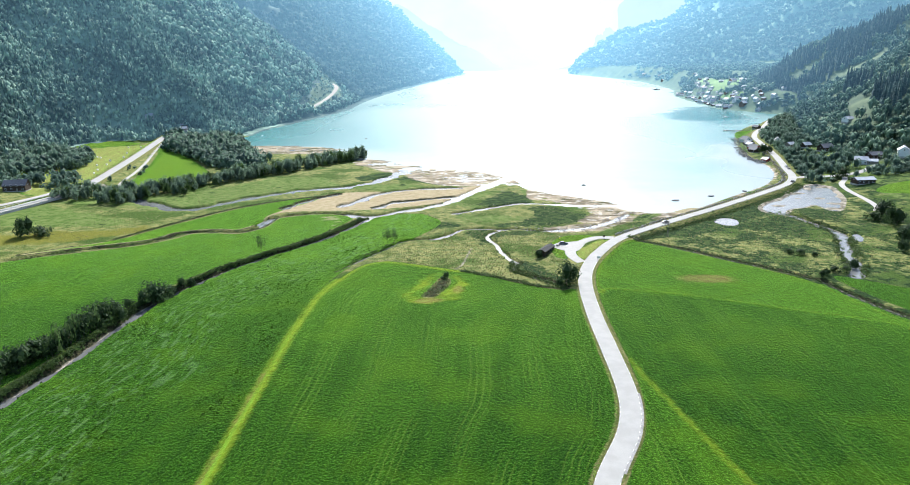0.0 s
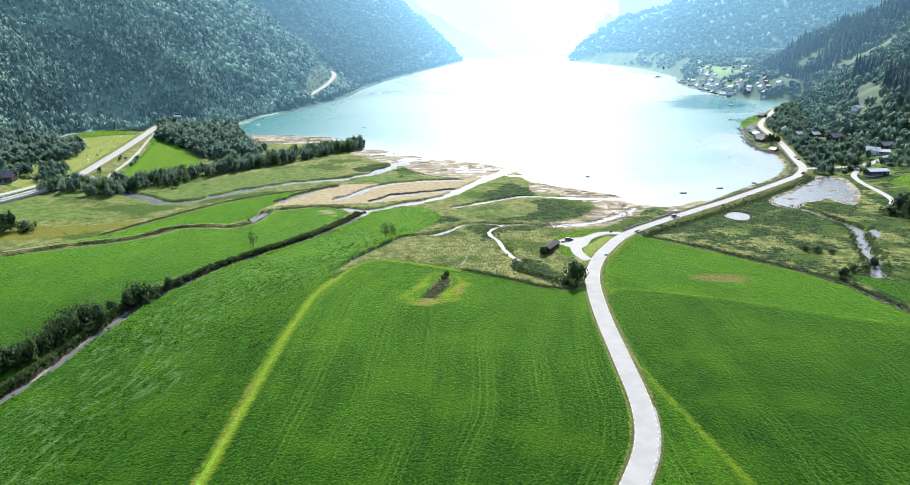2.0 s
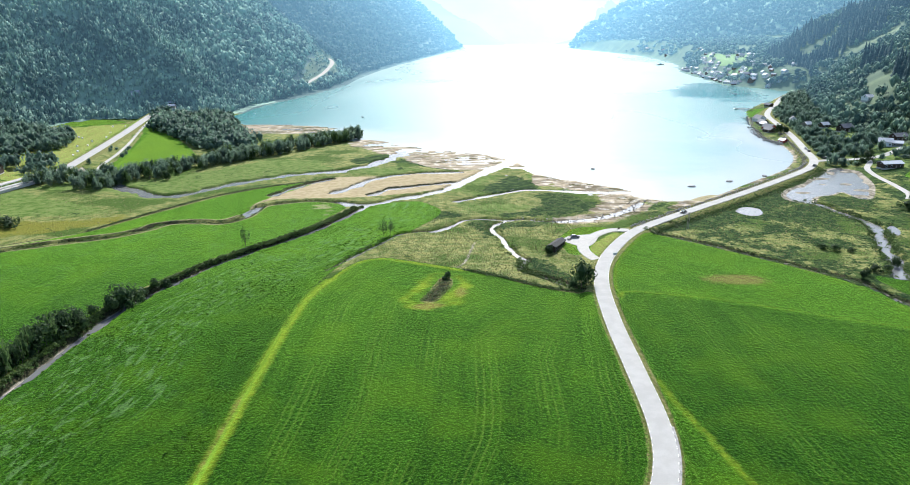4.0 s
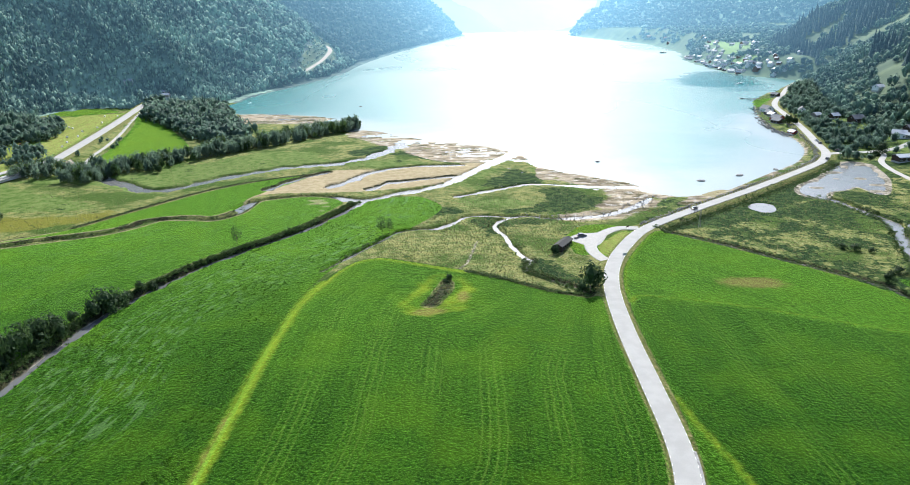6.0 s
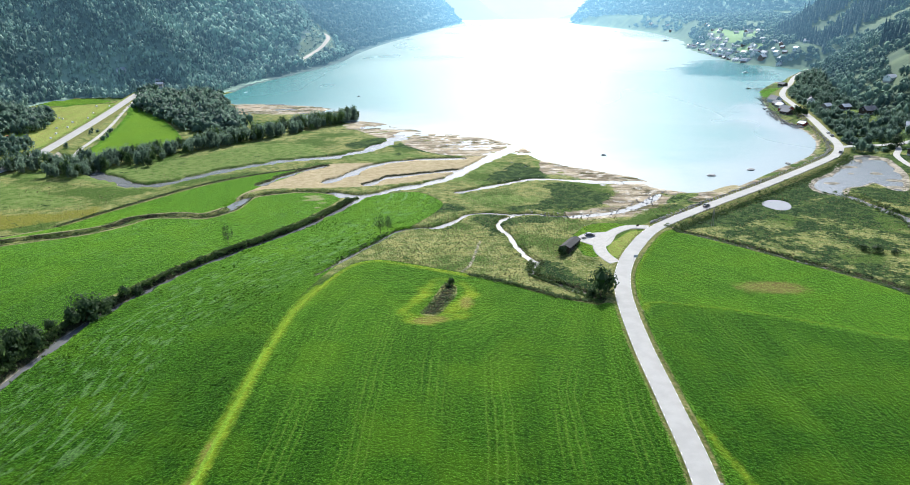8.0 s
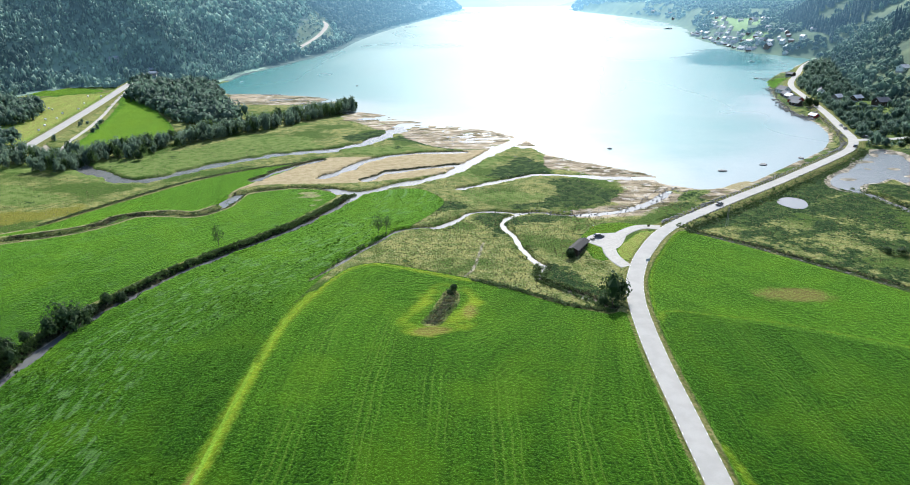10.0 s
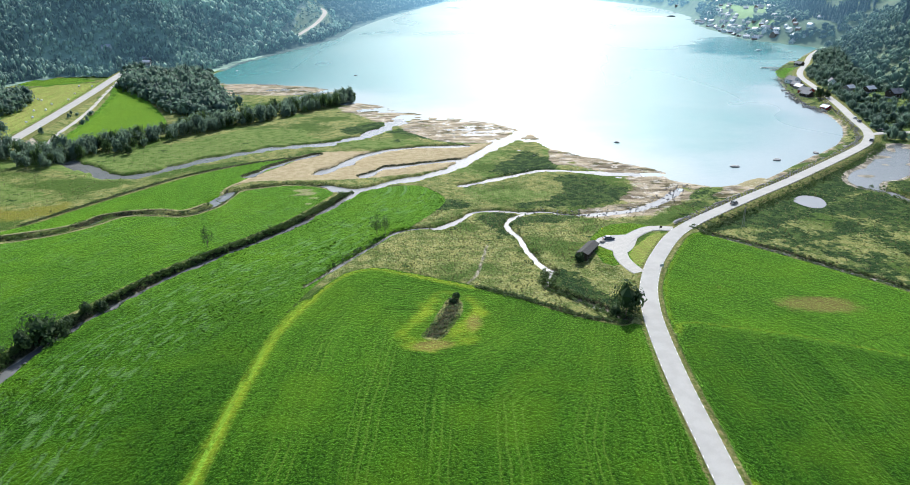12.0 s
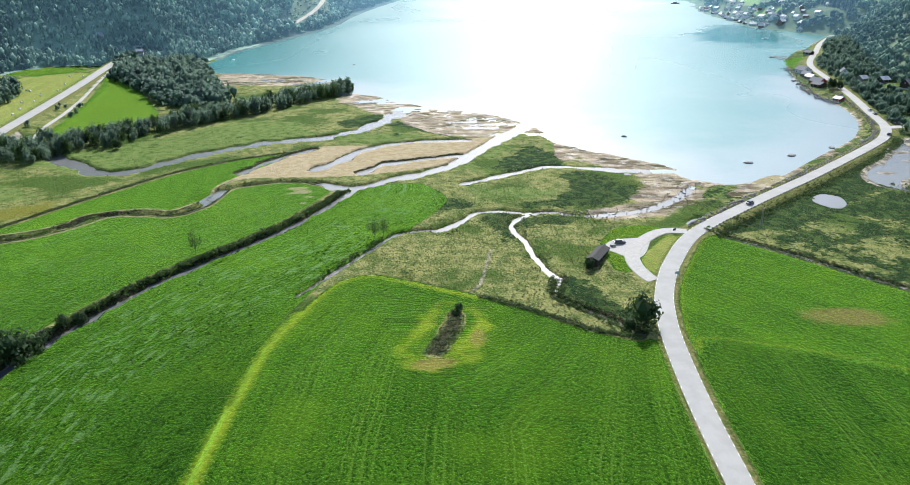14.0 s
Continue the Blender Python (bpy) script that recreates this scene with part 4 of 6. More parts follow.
# ---------------------------------------------------------------- woods
def leafy(seed, leaves, lobes, size, tall, wide, core=True, fill=0.86):
    """Leaf clumps of a broad crown as triangles scattered on lobes, one metre wide and high at most 1."""
    r = np.random.RandomState(seed)
    cs = np.column_stack([r.uniform(-0.55, 0.55, (lobes, 2)) * wide, r.uniform(0.28, 0.8, lobes) * tall])
    cs[0] = (0, 0, 0.62 * tall)
    rad = r.uniform(0.26, 0.42, lobes) * wide
    rad[0] = 0.5 * wide
    k = r.randint(0, lobes, leaves)
    u = r.normal(size=(leaves, 3))
    u /= np.linalg.norm(u, axis=1)[:, None]
    c = cs[k] + u * (rad[k] * r.uniform(0.75, 1.08, leaves))[:, None] * (1, 1, 1.15)
    t1 = np.cross(u, r.normal(size=(leaves, 3)))
    t1 /= np.linalg.norm(t1, axis=1)[:, None]
    t2 = np.cross(u, t1) + 0.5 * u * r.uniform(-1, 1, (leaves, 1))
    s = size * r.uniform(0.6, 1.3, (leaves, 1))
    v = np.stack([c + t1 * s, c - 0.5 * t1 * s + t2 * s, c - 0.6 * t1 * s - t2 * s], 1).reshape(-1, 3)
    f = np.arange(leaves * 3).reshape(-1, 3)
    if core:
        ico = np.array([(0, 0, 1), (0.9, 0, 0.3), (0.28, 0.85, 0.3), (-0.72, 0.53, 0.3), (-0.72, -0.53, 0.3), (0.28, -0.85, 0.3), (0, 0, -1)])
        fc = np.array([(0, 1, 2), (0, 2, 3), (0, 3, 4), (0, 4, 5), (0, 5, 1), (6, 2, 1), (6, 3, 2), (6, 4, 3), (6, 5, 4), (6, 1, 5)])
        for q in range(min(lobes, 3)):
            f = np.vstack([f, fc + len(v)])
            v = np.vstack([v, cs[q] + ico * rad[q] * (fill, fill, fill + 0.1)])
    v[:, 2] = np.maximum(v[:, 2], 0.03 * tall)
    return v, f


def needly(seed, tiers, tall, wide):
    """A spruce: ragged drooping tiers round a spindle."""
    r = np.random.RandomState(seed)
    vs, fs, n = [], [], 0
    for q in range(tiers):
        z0 = tall * (0.06 + 0.9 * q / tiers)
        rad = wide * 0.5 * (1 - q / tiers) ** 0.85 * r.uniform(0.85, 1.1) + 0.02 * wide
        top = min(z0 + tall * 1.9 / tiers, tall)
        m = 7
        a0 = r.uniform(0, 6.3)
        ring = [(math.cos(a0 + 6.283 * k / m) * rad * r.uniform(0.6, 1.15), math.sin(a0 + 6.283 * k / m) * rad * r.uniform(0.6, 1.15), z0 - r.uniform(0, 0.03) * tall) for k in range(m)]
        vs += [(0, 0, top)] + ring
        fs += [(n, n + 1 + k, n + 1 + (k + 1) % m) for k in range(m)]
        n += m + 1
    return np.array(vs), np.array(fs)


def strewn(name, spots, kinds, material, label, seed):
    """Many trees as one mesh; spots: x, y, z, height, width."""
    r = np.random.RandomState(seed)
    which, turn = r.randint(0, len(kinds), len(spots)), r.uniform(0, 6.283, len(spots))
    vs, fs, n = [], [], 0
    for k, (v, f) in enumerate(kinds):
        p = spots[which == k]
        a = turn[which == k]
        c, s = np.cos(a)[:, None], np.sin(a)[:, None]
        x = (c * v[:, 0] - s * v[:, 1]) * p[:, 4:5] + p[:, 0:1]
        y = (s * v[:, 0] + c * v[:, 1]) * p[:, 4:5] + p[:, 1:2]
        z = v[:, 2] * p[:, 3:4] + p[:, 2:3]
        vs.append(np.stack([x, y, z], -1).reshape(-1, 3))
        fs.append((f[None] + (np.arange(len(p)) * len(v))[:, None, None]).reshape(-1, 3) + n)
        n += len(p) * len(v)
    if not n:
        return
    v, f = np.vstack(vs), np.vstack(fs)
    me = bpy.data.meshes.new(name)
    me.vertices.add(len(v)), me.loops.add(f.size), me.polygons.add(len(f))
    me.vertices.foreach_set("co", v.astype(np.float32).ravel())
    me.loops.foreach_set("vertex_index", f.astype(np.int32).ravel())
    me.polygons.foreach_set("loop_start", np.arange(0, f.size, 3, dtype=np.int32))
    me.update(calc_edges=True)
    me.materials.append(material)
    return tagged(new(name, me), label, "woods", kind="stuff")


def spots(x0, x1, y0, y1, gap, tall, wide, keep, seed, skip=1.0):
    """Jittered places for trees on the ground: keep(x, y, z) says where they may stand."""
    r = np.random.RandomState(seed)
    x, y = [a.ravel() for a in np.meshgrid(np.arange(x0, x1, gap), np.arange(y0, y1, gap))]
    x, y = x + r.uniform(-0.6, 0.6, x.shape) * gap, y + r.uniform(-0.6, 0.6, x.shape) * gap
    z = terrain(x, y)
    ok = keep(x, y, z) & (r.uniform(size=x.shape) < skip)
    x, y, z = x[ok], y[ok], z[ok]
    h = r.uniform(*tall, x.shape) * (1 + 0.2 * wavy(x, y, 40, seed))
    return np.column_stack([x, y, z - 0.2, h, r.uniform(*wide, x.shape)])


CROWNS = [leafy(s, 58, 6, 0.135, 1.0, 1.0) for s in range(8)]
NEARCROWNS = [leafy(s + 60, 130, 7, 0.10, 1.0, 1.0) for s in range(8)]
SLOPECROWNS = [leafy(s + 40, 34, 5, 0.17, 1.0, 1.0) for s in range(8)]
FARCROWNS = [leafy(s + 90, 20, 2, 0.2, 1.0, 1.0) for s in range(6)]
BIGCROWNS = [leafy(s + 20, 30, 4, 0.18, 1.0, 1.0) for s in range(6)]
SPRUCES = [needly(s, 8, 1.0, 1.0) for s in range(6)]


def clear(x, y, *lines, gap=6.0):
    ok = np.ones(x.shape, bool)
    for line in lines:
        ok &= away(x, y, line, gap + 1)[0] > gap
    return ok


def in_sight(x, y, z):
    return z < 104 + 0.105 * np.hypot(x, y)


def left_slope(x, y, z):
    return (signed(x, y, FOOT_LEFT, 900) > -6) & (z > 0.6) & in_sight(x, y, z) & clear(x, y, HIGHWAY, gap=8) & (signed(x, y, HILLMEADOW, 20) < -1) & (signed(x, y, FIELD_BACK, 20) < -4)


def right_slope(x, y, z):
    return (signed(x, y, FOOT_RIGHT, 900) > 1) & in_sight(x, y, z)


def beyond_slope(x, y, z):
    return (signed(x, y, FOOT_BEYOND, 900) > 1) & in_sight(x, y, z)


YARDS = [(324, 662, 8), (330, 644, 8), (333, 615, 12), (327, 543, 13), (343, 557, 9), (358, 545, 10), (292, 480, 18), (306, 495, 10), (388, 682, 9), (310, 525, 9), (323, 585, 10), (329, 699, 8)]


def houses_clear(x, y):
    """Off the houses and the open gardens on their valley side."""
    ok = np.ones(x.shape, bool)
    for a, b, c in YARDS:
        n = math.hypot(a, b - 50)
        down = ((a - x) * a + (b - y) * (b - 50)) / n
        side = np.abs((a - x) * (b - 50) - (b - y) * a) / n
        ok &= (np.hypot(x - a, y - b) > c) & ~((down > 0) & (down < 22) & (side < 5))
    return ok


W1 = spots(-760, -150, 300, 1000, 5.7, (5, 12), (4, 7.6), left_slope, 1)
W2 = spots(-800, -120, 1000, 1500, 9.0, (8, 15), (8, 13), left_slope, 2)
W3 = spots(-900, 60, 1500, 2400, 13, (10, 17), (11, 17), left_slope, 3)
W4 = spots(-900, 200, 2400, 3900, 19, (11, 18), (16, 25), left_slope, 4)
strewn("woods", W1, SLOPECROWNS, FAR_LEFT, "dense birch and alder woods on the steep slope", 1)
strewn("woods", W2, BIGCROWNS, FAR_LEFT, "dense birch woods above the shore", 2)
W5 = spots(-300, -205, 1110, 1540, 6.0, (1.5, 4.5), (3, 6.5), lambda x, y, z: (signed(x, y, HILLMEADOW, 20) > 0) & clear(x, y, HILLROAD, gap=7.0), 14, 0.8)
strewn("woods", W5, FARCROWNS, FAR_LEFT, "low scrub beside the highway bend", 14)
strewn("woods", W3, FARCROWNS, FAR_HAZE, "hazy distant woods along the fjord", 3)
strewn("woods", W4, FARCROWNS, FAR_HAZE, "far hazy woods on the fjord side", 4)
STANDS = [curve(q, 10, True) for q in (
    [(490, 1125), (516, 1070), (540, 1085), (588, 1250), (560, 1285)],
    [(580, 1300), (612, 1215), (645, 1235), (640, 1310), (600, 1375)],
    [(560, 1143), (560, 1098), (585, 1070), (625, 1065), (648, 1120), (640, 1185), (593, 1170)],
    [(634, 1204), (650, 1120), (680, 1090), (735, 1170), (690, 1285)],
    [(410, 650), (440, 676), (462, 722), (446, 740), (416, 695)],
    [(462, 840), (474, 815), (496, 830), (488, 852)])]
GLADES = [curve(q, 10, True) for q in (
    [(560, 1085), (600, 1050), (640, 1050), (600, 1000), (560, 1020)],
    [(596, 1185), (630, 1200), (612, 1230), (585, 1290), (575, 1240)],
    [(395, 665), (425, 700), (445, 760), (470, 800), (430, 760), (400, 710)])]


def in_any(x, y, lines, reach=10):
    return np.maximum.reduce([signed(x, y, q, reach) for q in lines]) > 0


E1 = spots(330, 1050, 250, 1600, 7.4, (4, 11), (4.5, 8.6), lambda x, y, z: right_slope(x, y, z) & ~in_any(x, y, STANDS) & ~in_any(x, y, GLADES) & houses_clear(x, y) & (wavy(x, y, 90, 77) + 0.5 * wavy(x, y, 30, 78) > -0.72), 5, 0.9)
E2 = spots(560, 1900, 1560, 2500, 14, (9, 16), (11, 17), beyond_slope, 6)
E3 = spots(520, 2200, 2500, 3900, 20, (11, 18), (16, 26), beyond_slope, 7)
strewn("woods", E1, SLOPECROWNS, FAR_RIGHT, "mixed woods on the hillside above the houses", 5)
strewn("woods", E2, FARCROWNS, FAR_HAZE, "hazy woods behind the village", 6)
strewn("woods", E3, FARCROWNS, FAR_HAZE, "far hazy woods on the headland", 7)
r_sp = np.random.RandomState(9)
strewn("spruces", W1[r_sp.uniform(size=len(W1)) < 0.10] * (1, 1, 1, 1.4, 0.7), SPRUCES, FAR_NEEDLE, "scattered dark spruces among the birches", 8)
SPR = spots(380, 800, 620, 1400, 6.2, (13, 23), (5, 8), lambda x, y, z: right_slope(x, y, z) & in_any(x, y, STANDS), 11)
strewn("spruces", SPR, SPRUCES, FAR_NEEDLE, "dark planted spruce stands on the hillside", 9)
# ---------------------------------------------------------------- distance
# far ridges: sun haze painted as pale glow over a near-black base
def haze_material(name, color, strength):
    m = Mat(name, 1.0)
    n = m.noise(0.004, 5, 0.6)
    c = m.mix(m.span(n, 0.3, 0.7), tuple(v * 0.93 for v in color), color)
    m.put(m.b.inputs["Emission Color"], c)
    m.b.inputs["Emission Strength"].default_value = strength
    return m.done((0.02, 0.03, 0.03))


def far_ridge(name, knots, y, material, label, depth=120, seed=0):
    """A ridge across the end of the fjord: a leaning face with an uneven crest."""
    top = curve([(x, z) for x, z in knots], 25)
    x, z = top[:, 0], top[:, 1] + 14 * wavy(top[:, 0], 0 * top[:, 0], 300, seed) + 5 * wavy(top[:, 0], 0 * top[:, 0], 70, seed + 1)
    rows = [np.column_stack([x, np.full(x.shape, y) + depth * k, np.where(k > 0, z * k, -12.0)]) for k in (0, 0.35, 0.7, 1.0)]
    v = np.vstack(rows)
    n = len(x)
    a = (np.arange(3)[:, None] * n + np.arange(n - 1)).ravel()
    return tagged(new(name, mesh_of(name, v, np.stack([a, a + 1, a + 1 + n, a + n], 1), material, True)), label, "mountain", kind="structure")


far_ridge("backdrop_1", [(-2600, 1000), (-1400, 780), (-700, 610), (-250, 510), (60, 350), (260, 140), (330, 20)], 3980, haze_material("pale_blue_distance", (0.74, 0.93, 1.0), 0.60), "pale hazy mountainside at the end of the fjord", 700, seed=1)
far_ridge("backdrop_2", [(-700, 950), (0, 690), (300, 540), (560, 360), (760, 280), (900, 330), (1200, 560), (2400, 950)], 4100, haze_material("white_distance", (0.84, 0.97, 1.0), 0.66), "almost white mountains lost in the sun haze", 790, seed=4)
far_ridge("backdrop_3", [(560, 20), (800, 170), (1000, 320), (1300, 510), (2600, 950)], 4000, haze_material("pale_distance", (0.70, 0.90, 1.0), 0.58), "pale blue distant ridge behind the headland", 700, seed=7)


# ---------------------------------------------------------------- things: helpers
def part(name, bm, material, parent, label=""):
    """One mesh object under a thing or a part."""
    if isinstance(bm, bpy.types.Mesh):
        me = bm
    else:
        bmesh.ops.recalc_face_normals(bm, faces=bm.faces)
        me = bpy.data.meshes.new(name)
        bm.to_mesh(me)
        bm.free()
    if not me.materials:
        me.materials.append(material)
    ob = new(name, me)
    ob.parent = parent
    if label:
        ob["label"] = label
    return ob


def root(name, m, label, category, group=""):
    ob = new(name)
    ob.empty_display_size = 0.3
    ob.matrix_basis = m
    return tagged(ob, label, category, group)


def block(bm, x0, x1, y0, y1, z0, z1, soft=0.0):
    v = [bm.verts.new((x, y, z)) for z in (z0, z1) for x, y in ((x0, y0), (x1, y0), (x1, y1), (x0, y1))]
    f = [bm.faces.new([v[i] for i in q]) for q in ((3, 2, 1, 0), (4, 5, 6, 7), (0, 1, 5, 4), (1, 2, 6, 5), (2, 3, 7, 6), (3, 0, 4, 7))]
    if soft:
        bmesh.ops.bevel(bm, geom=list({e for q in f for e in q.edges}), offset=soft, segments=1, affect="EDGES")
    return bm


def tube(bm, a, b, r0, r1, sides=6):
    a, b = Vector(a), Vector(b)
    q = (b - a).to_track_quat("Z", "Y")
    rings = [[bm.verts.new(c + q @ Vector((math.cos(6.2832 * k / sides) * r, math.sin(6.2832 * k / sides) * r, 0))) for k in range(sides)] for c, r in ((a, r0), (b, r1))]
    for k in range(sides):
        bm.faces.new((rings[0][k], rings[0][(k + 1) % sides], rings[1][(k + 1) % sides], rings[1][k]))
    bm.faces.new(rings[1]), bm.faces.new(rings[0][::-1])
    return bm


def prism(bm, outline, y0, y1):
    """An outline in x and z pushed along y."""
    a, b = [bm.verts.new((x, y0, z)) for x, z in outline], [bm.verts.new((x, y1, z)) for x, z in outline]
    bm.faces.new(a), bm.faces.new(b[::-1])
    for k in range(len(a)):
        n = (k + 1) % len(a)
        bm.faces.new((a[k], a[n], b[n], b[k]))
    return bm


def place(x, y, turn=0.0, z=None, size=1.0):
    return pose(x, y, height(x, y) if z is None else z, 0, 0, turn) @ Matrix.Diagonal((size, size, size, 1))


# ---------------------------------------------------------------- trees
def tree(name, label, seed, tall, wide, leaves, leaf, material, slim=1.0, bare=0.22, category="tree", core=True):
    """A trunk with limbs and a crown of leaf clumps; the base at the origin."""
    r = random.Random(seed)
    ob = root(name, pose(0, 0, 0), label, category)
    bm = bmesh.new()
    tube(bm, (0, 0, -0.3), (0.02 * tall, 0, 0.5 * tall), 0.015 * tall, 0.010 * tall)
    tube(bm, (0.02 * tall, 0, 0.5 * tall), (0, 0.02 * tall, 0.88 * tall), 0.010 * tall, 0.003 * tall, 5)
    for k in range(6):
        a, z = 6.283 * k / 6 + r.uniform(-0.4, 0.4), tall * r.uniform(max(bare, 0.15), 0.6)
        tube(bm, (0, 0, z), (math.cos(a) * wide * 0.36, math.sin(a) * wide * 0.36, z + 0.22 * tall), 0.005 * tall, 0.002 * tall, 4)
    part("trunk", bm, BARK, ob)
    v, f = leafy(seed, leaves, 8, leaf, 1.0 - bare, 1.0, core, 0.7)
    v = v * (wide, wide, tall) + (0, 0, bare * tall)
    part("crown", mesh_of("crown", v, f, material), material, ob)
    return ob


def spread(base, places, group):
    """Copies of model trees at places of x, y, size; the first model stands at the first place."""
    fresh = set(base)
    xs, ys, _ = np.array(places, float).T
    zs = terrain(xs, ys)
    for k, (x, y, s) in enumerate(places):
        model = base[k % len(base)]
        m = place(x, y, (k * 137) % 360, float(zs[k]) - 0.05, s)
        if model in fresh:
            fresh.discard(model)
            model.matrix_basis = m
            ob = model
        else:
            ob = copy_thing(model, pose(0, 0, 0))
            ob.matrix_basis = m
        ob["group"] = group


def along(line, count, side, jitter, seed, lo=0.0, hi=1.0, sizes=(0.8, 1.2)):
    r = random.Random(seed)
    out = []
    d, n = frames_of(line)
    for k in range(count):
        q = (lo + (hi - lo) * (k + r.uniform(0, 0.9)) / count) * (len(line) - 1)
        i = min(int(q), len(line) - 2)
        p = line[i, :2] + (q - i) * (line[i + 1, :2] - line[i, :2]) + n[i] * (side + r.uniform(-jitter, jitter))
        out.append((p[0], p[1], r.uniform(*sizes)))
    return out


ALDERS = [tree("alder_tree", "grey-green alder in the riverside belt", 40 + k, 8.0 + 0.5 * (k % 3), 4.4, 300, 0.085, (LEAF_GREY, LEAF_GREY, LEAF)[k % 3], bare=0.06) for k in range(8)]
BELT = curve([(-232, 445), (-222, 462), (-206, 485), (-192, 508), (-172, 538), (-148, 568), (-124, 602), (-102, 637), (-86, 657)])
BELT_WEST = curve([(-268, 452), (-255, 465), (-242, 476), (-228, 488)])
belt = along(BELT, 122, 0, 8.5, 1, 0, 1, (0.6, 1.15)) + along(BELT, 42, 4, 4, 2, 0.05, 0.55, (0.8, 1.2)) + along(BELT, 92, 0, 7.0, 5, 0.5, 1.0, (0.75, 1.35)) + along(BELT_WEST, 40, 0, 9, 3, 0, 1, (0.6, 1.1))
spread(ALDERS, belt, "riverside trees")
SHRUBS = [tree("ditch_shrub", "dark willow shrub growing along the ditch", 60 + k, 4.6, 4.2, 520, 0.07, LEAF_DARK, bare=0.02, category="shrub") for k in range(5)]
hedge = [(-137.6, 190.0, 1.59), (-136.6, 194.0, 1.38), (-135.1, 198.0, 1.66), (-133.6, 204.0, 1.52), (-134.6, 201.0, 1.10), (-132.1, 210.0, 1.03), (-131.6, 214.0, 1.38), (-130.6, 220.0, 1.24), (-130.1, 224.0, 1.59), (-128.6, 229.0, 1.10), (-129.6, 232.0, 1.66), (-128.6, 236.0, 1.72), (-126.6, 243.0, 0.97), (-125.6, 249.0, 0.83), (-123.1, 255.0, 1.17), (-120.6, 260.0, 1.86), (-119.1, 264.0, 1.31), (-117.6, 270.0, 0.83), (-115.6, 276.0, 0.76), (-113.6, 281.0, 0.83), (-138.6, 184.0, 1.79), (-139.6, 178.0, 1.66), (-140.6, 170.0, 1.66), (-127.1, 240.0, 1.10), (-132.6, 207.0, 1.24)]
spread(SHRUBS, hedge, "ditch shrubs")
SAPLINGS = [tree("sapling", "slender young birch rising from the ditch bank", 80 + k, 6.0, 1.7, 90, 0.13, LEAF, bare=0.15, core=False) for k in range(4)]
spread(SAPLINGS, [(-131.5 + 0.06 * k * k * 0.3 + (k % 3) * 0.6, 203 + 2.3 * k, 1.05 + 0.16 * (k % 4)) for k in range(15)] + [(-137.5, 186 + 2 * k, 0.9) for k in range(4)], "ditch saplings")
BIRCHES = [tree("birch_tree", "slender young birch standing alone at a ditch", 90, 7.2, 2.8, 380, 0.055, LEAF, bare=0.22, core=False), tree("birch_tree", "airy pair-stemmed birch beside the stream", 92, 7.2, 4.0, 360, 0.05, LEAF, bare=0.3, core=False)]
spread(BIRCHES, [(-96.5, 329, 1.0), (-34.5, 342, 1.0), (-31.5, 344.5, 0.85)], "lone birches")
BUSHES = [tree("willow_bush", "round dark green willow bush beside the road", 95, 6.2, 5.0, 520, 0.07, LEAF_DARK, bare=0.03, category="bush"), tree("willow_bush", "dense dark bush in the wet meadow", 97, 3.2, 4.2, 320, 0.085, LEAF_DARK, bare=0.0, category="bush")]
spread(BUSHES, [(46.5, 272.5, 1.5), (164, 313, 0.9), (39, 313.5, 0.62), (160, 316, 0.8), (157, 279, 0.55), (170, 311, 0.6), (44.5, 273.5, 0.6), (166, 286, 0.9), (160, 281, 0.5), (172, 288, 0.6), (178, 294, 0.7), (238, 380, 1.5), (246, 385, 1.7), (251, 378, 1.6), (227, 332, 1.3), (232, 338, 1.7), (243, 366, 1.6), (241, 352, 1.4), (252, 362, 1.5), (284, 503, 1.3), (290, 508, 1.2), (279, 498, 0.8), (-3.5, 284, 0.45), (-5.5, 282.5, 0.4), (291, 642, 1.3), (303, 694, 1.2), (292, 637, 1.0), (258, 395, 1.1), (215, 318, 0.9), (-227, 366, 1.5), (-231, 362, 1.7), (-223, 361, 1.2), (-190, 476, 0.9)], "meadow bushes")

# wooded knoll, copses and the overgrown slope round the houses, too dense to count
KNOLL = curve([(-318, 780), (-300, 712), (-262, 668), (-226, 622), (-196, 590), (-170, 590), (-172, 618), (-196, 668), (-232, 750), (-270, 815)], 4, True)
COPSE = curve([(-420, 560), (-362, 540), (-330, 552), (-318, 590), (-340, 640), (-372, 655), (-420, 650)], 4, True)
def overgrown(x, y, z):
    return (signed(x, y, FOOT_RIGHT, 100) < 3) & (signed(x, y, LAKE, 60) < -9) & (x > 262) & (y > 498) & (x > np.interp(y, ROAD[:, 1], ROAD[:, 0])) & clear(x, y, ROAD, BRANCH, SHEDWAY, gap=7) & houses_clear(x, y) & (away(x, y, ROAD, 200)[0] > 7) & (inside(x, y, FIELD_SHED) == 0) & (wavy(x, y, 45, 8) > -0.85)


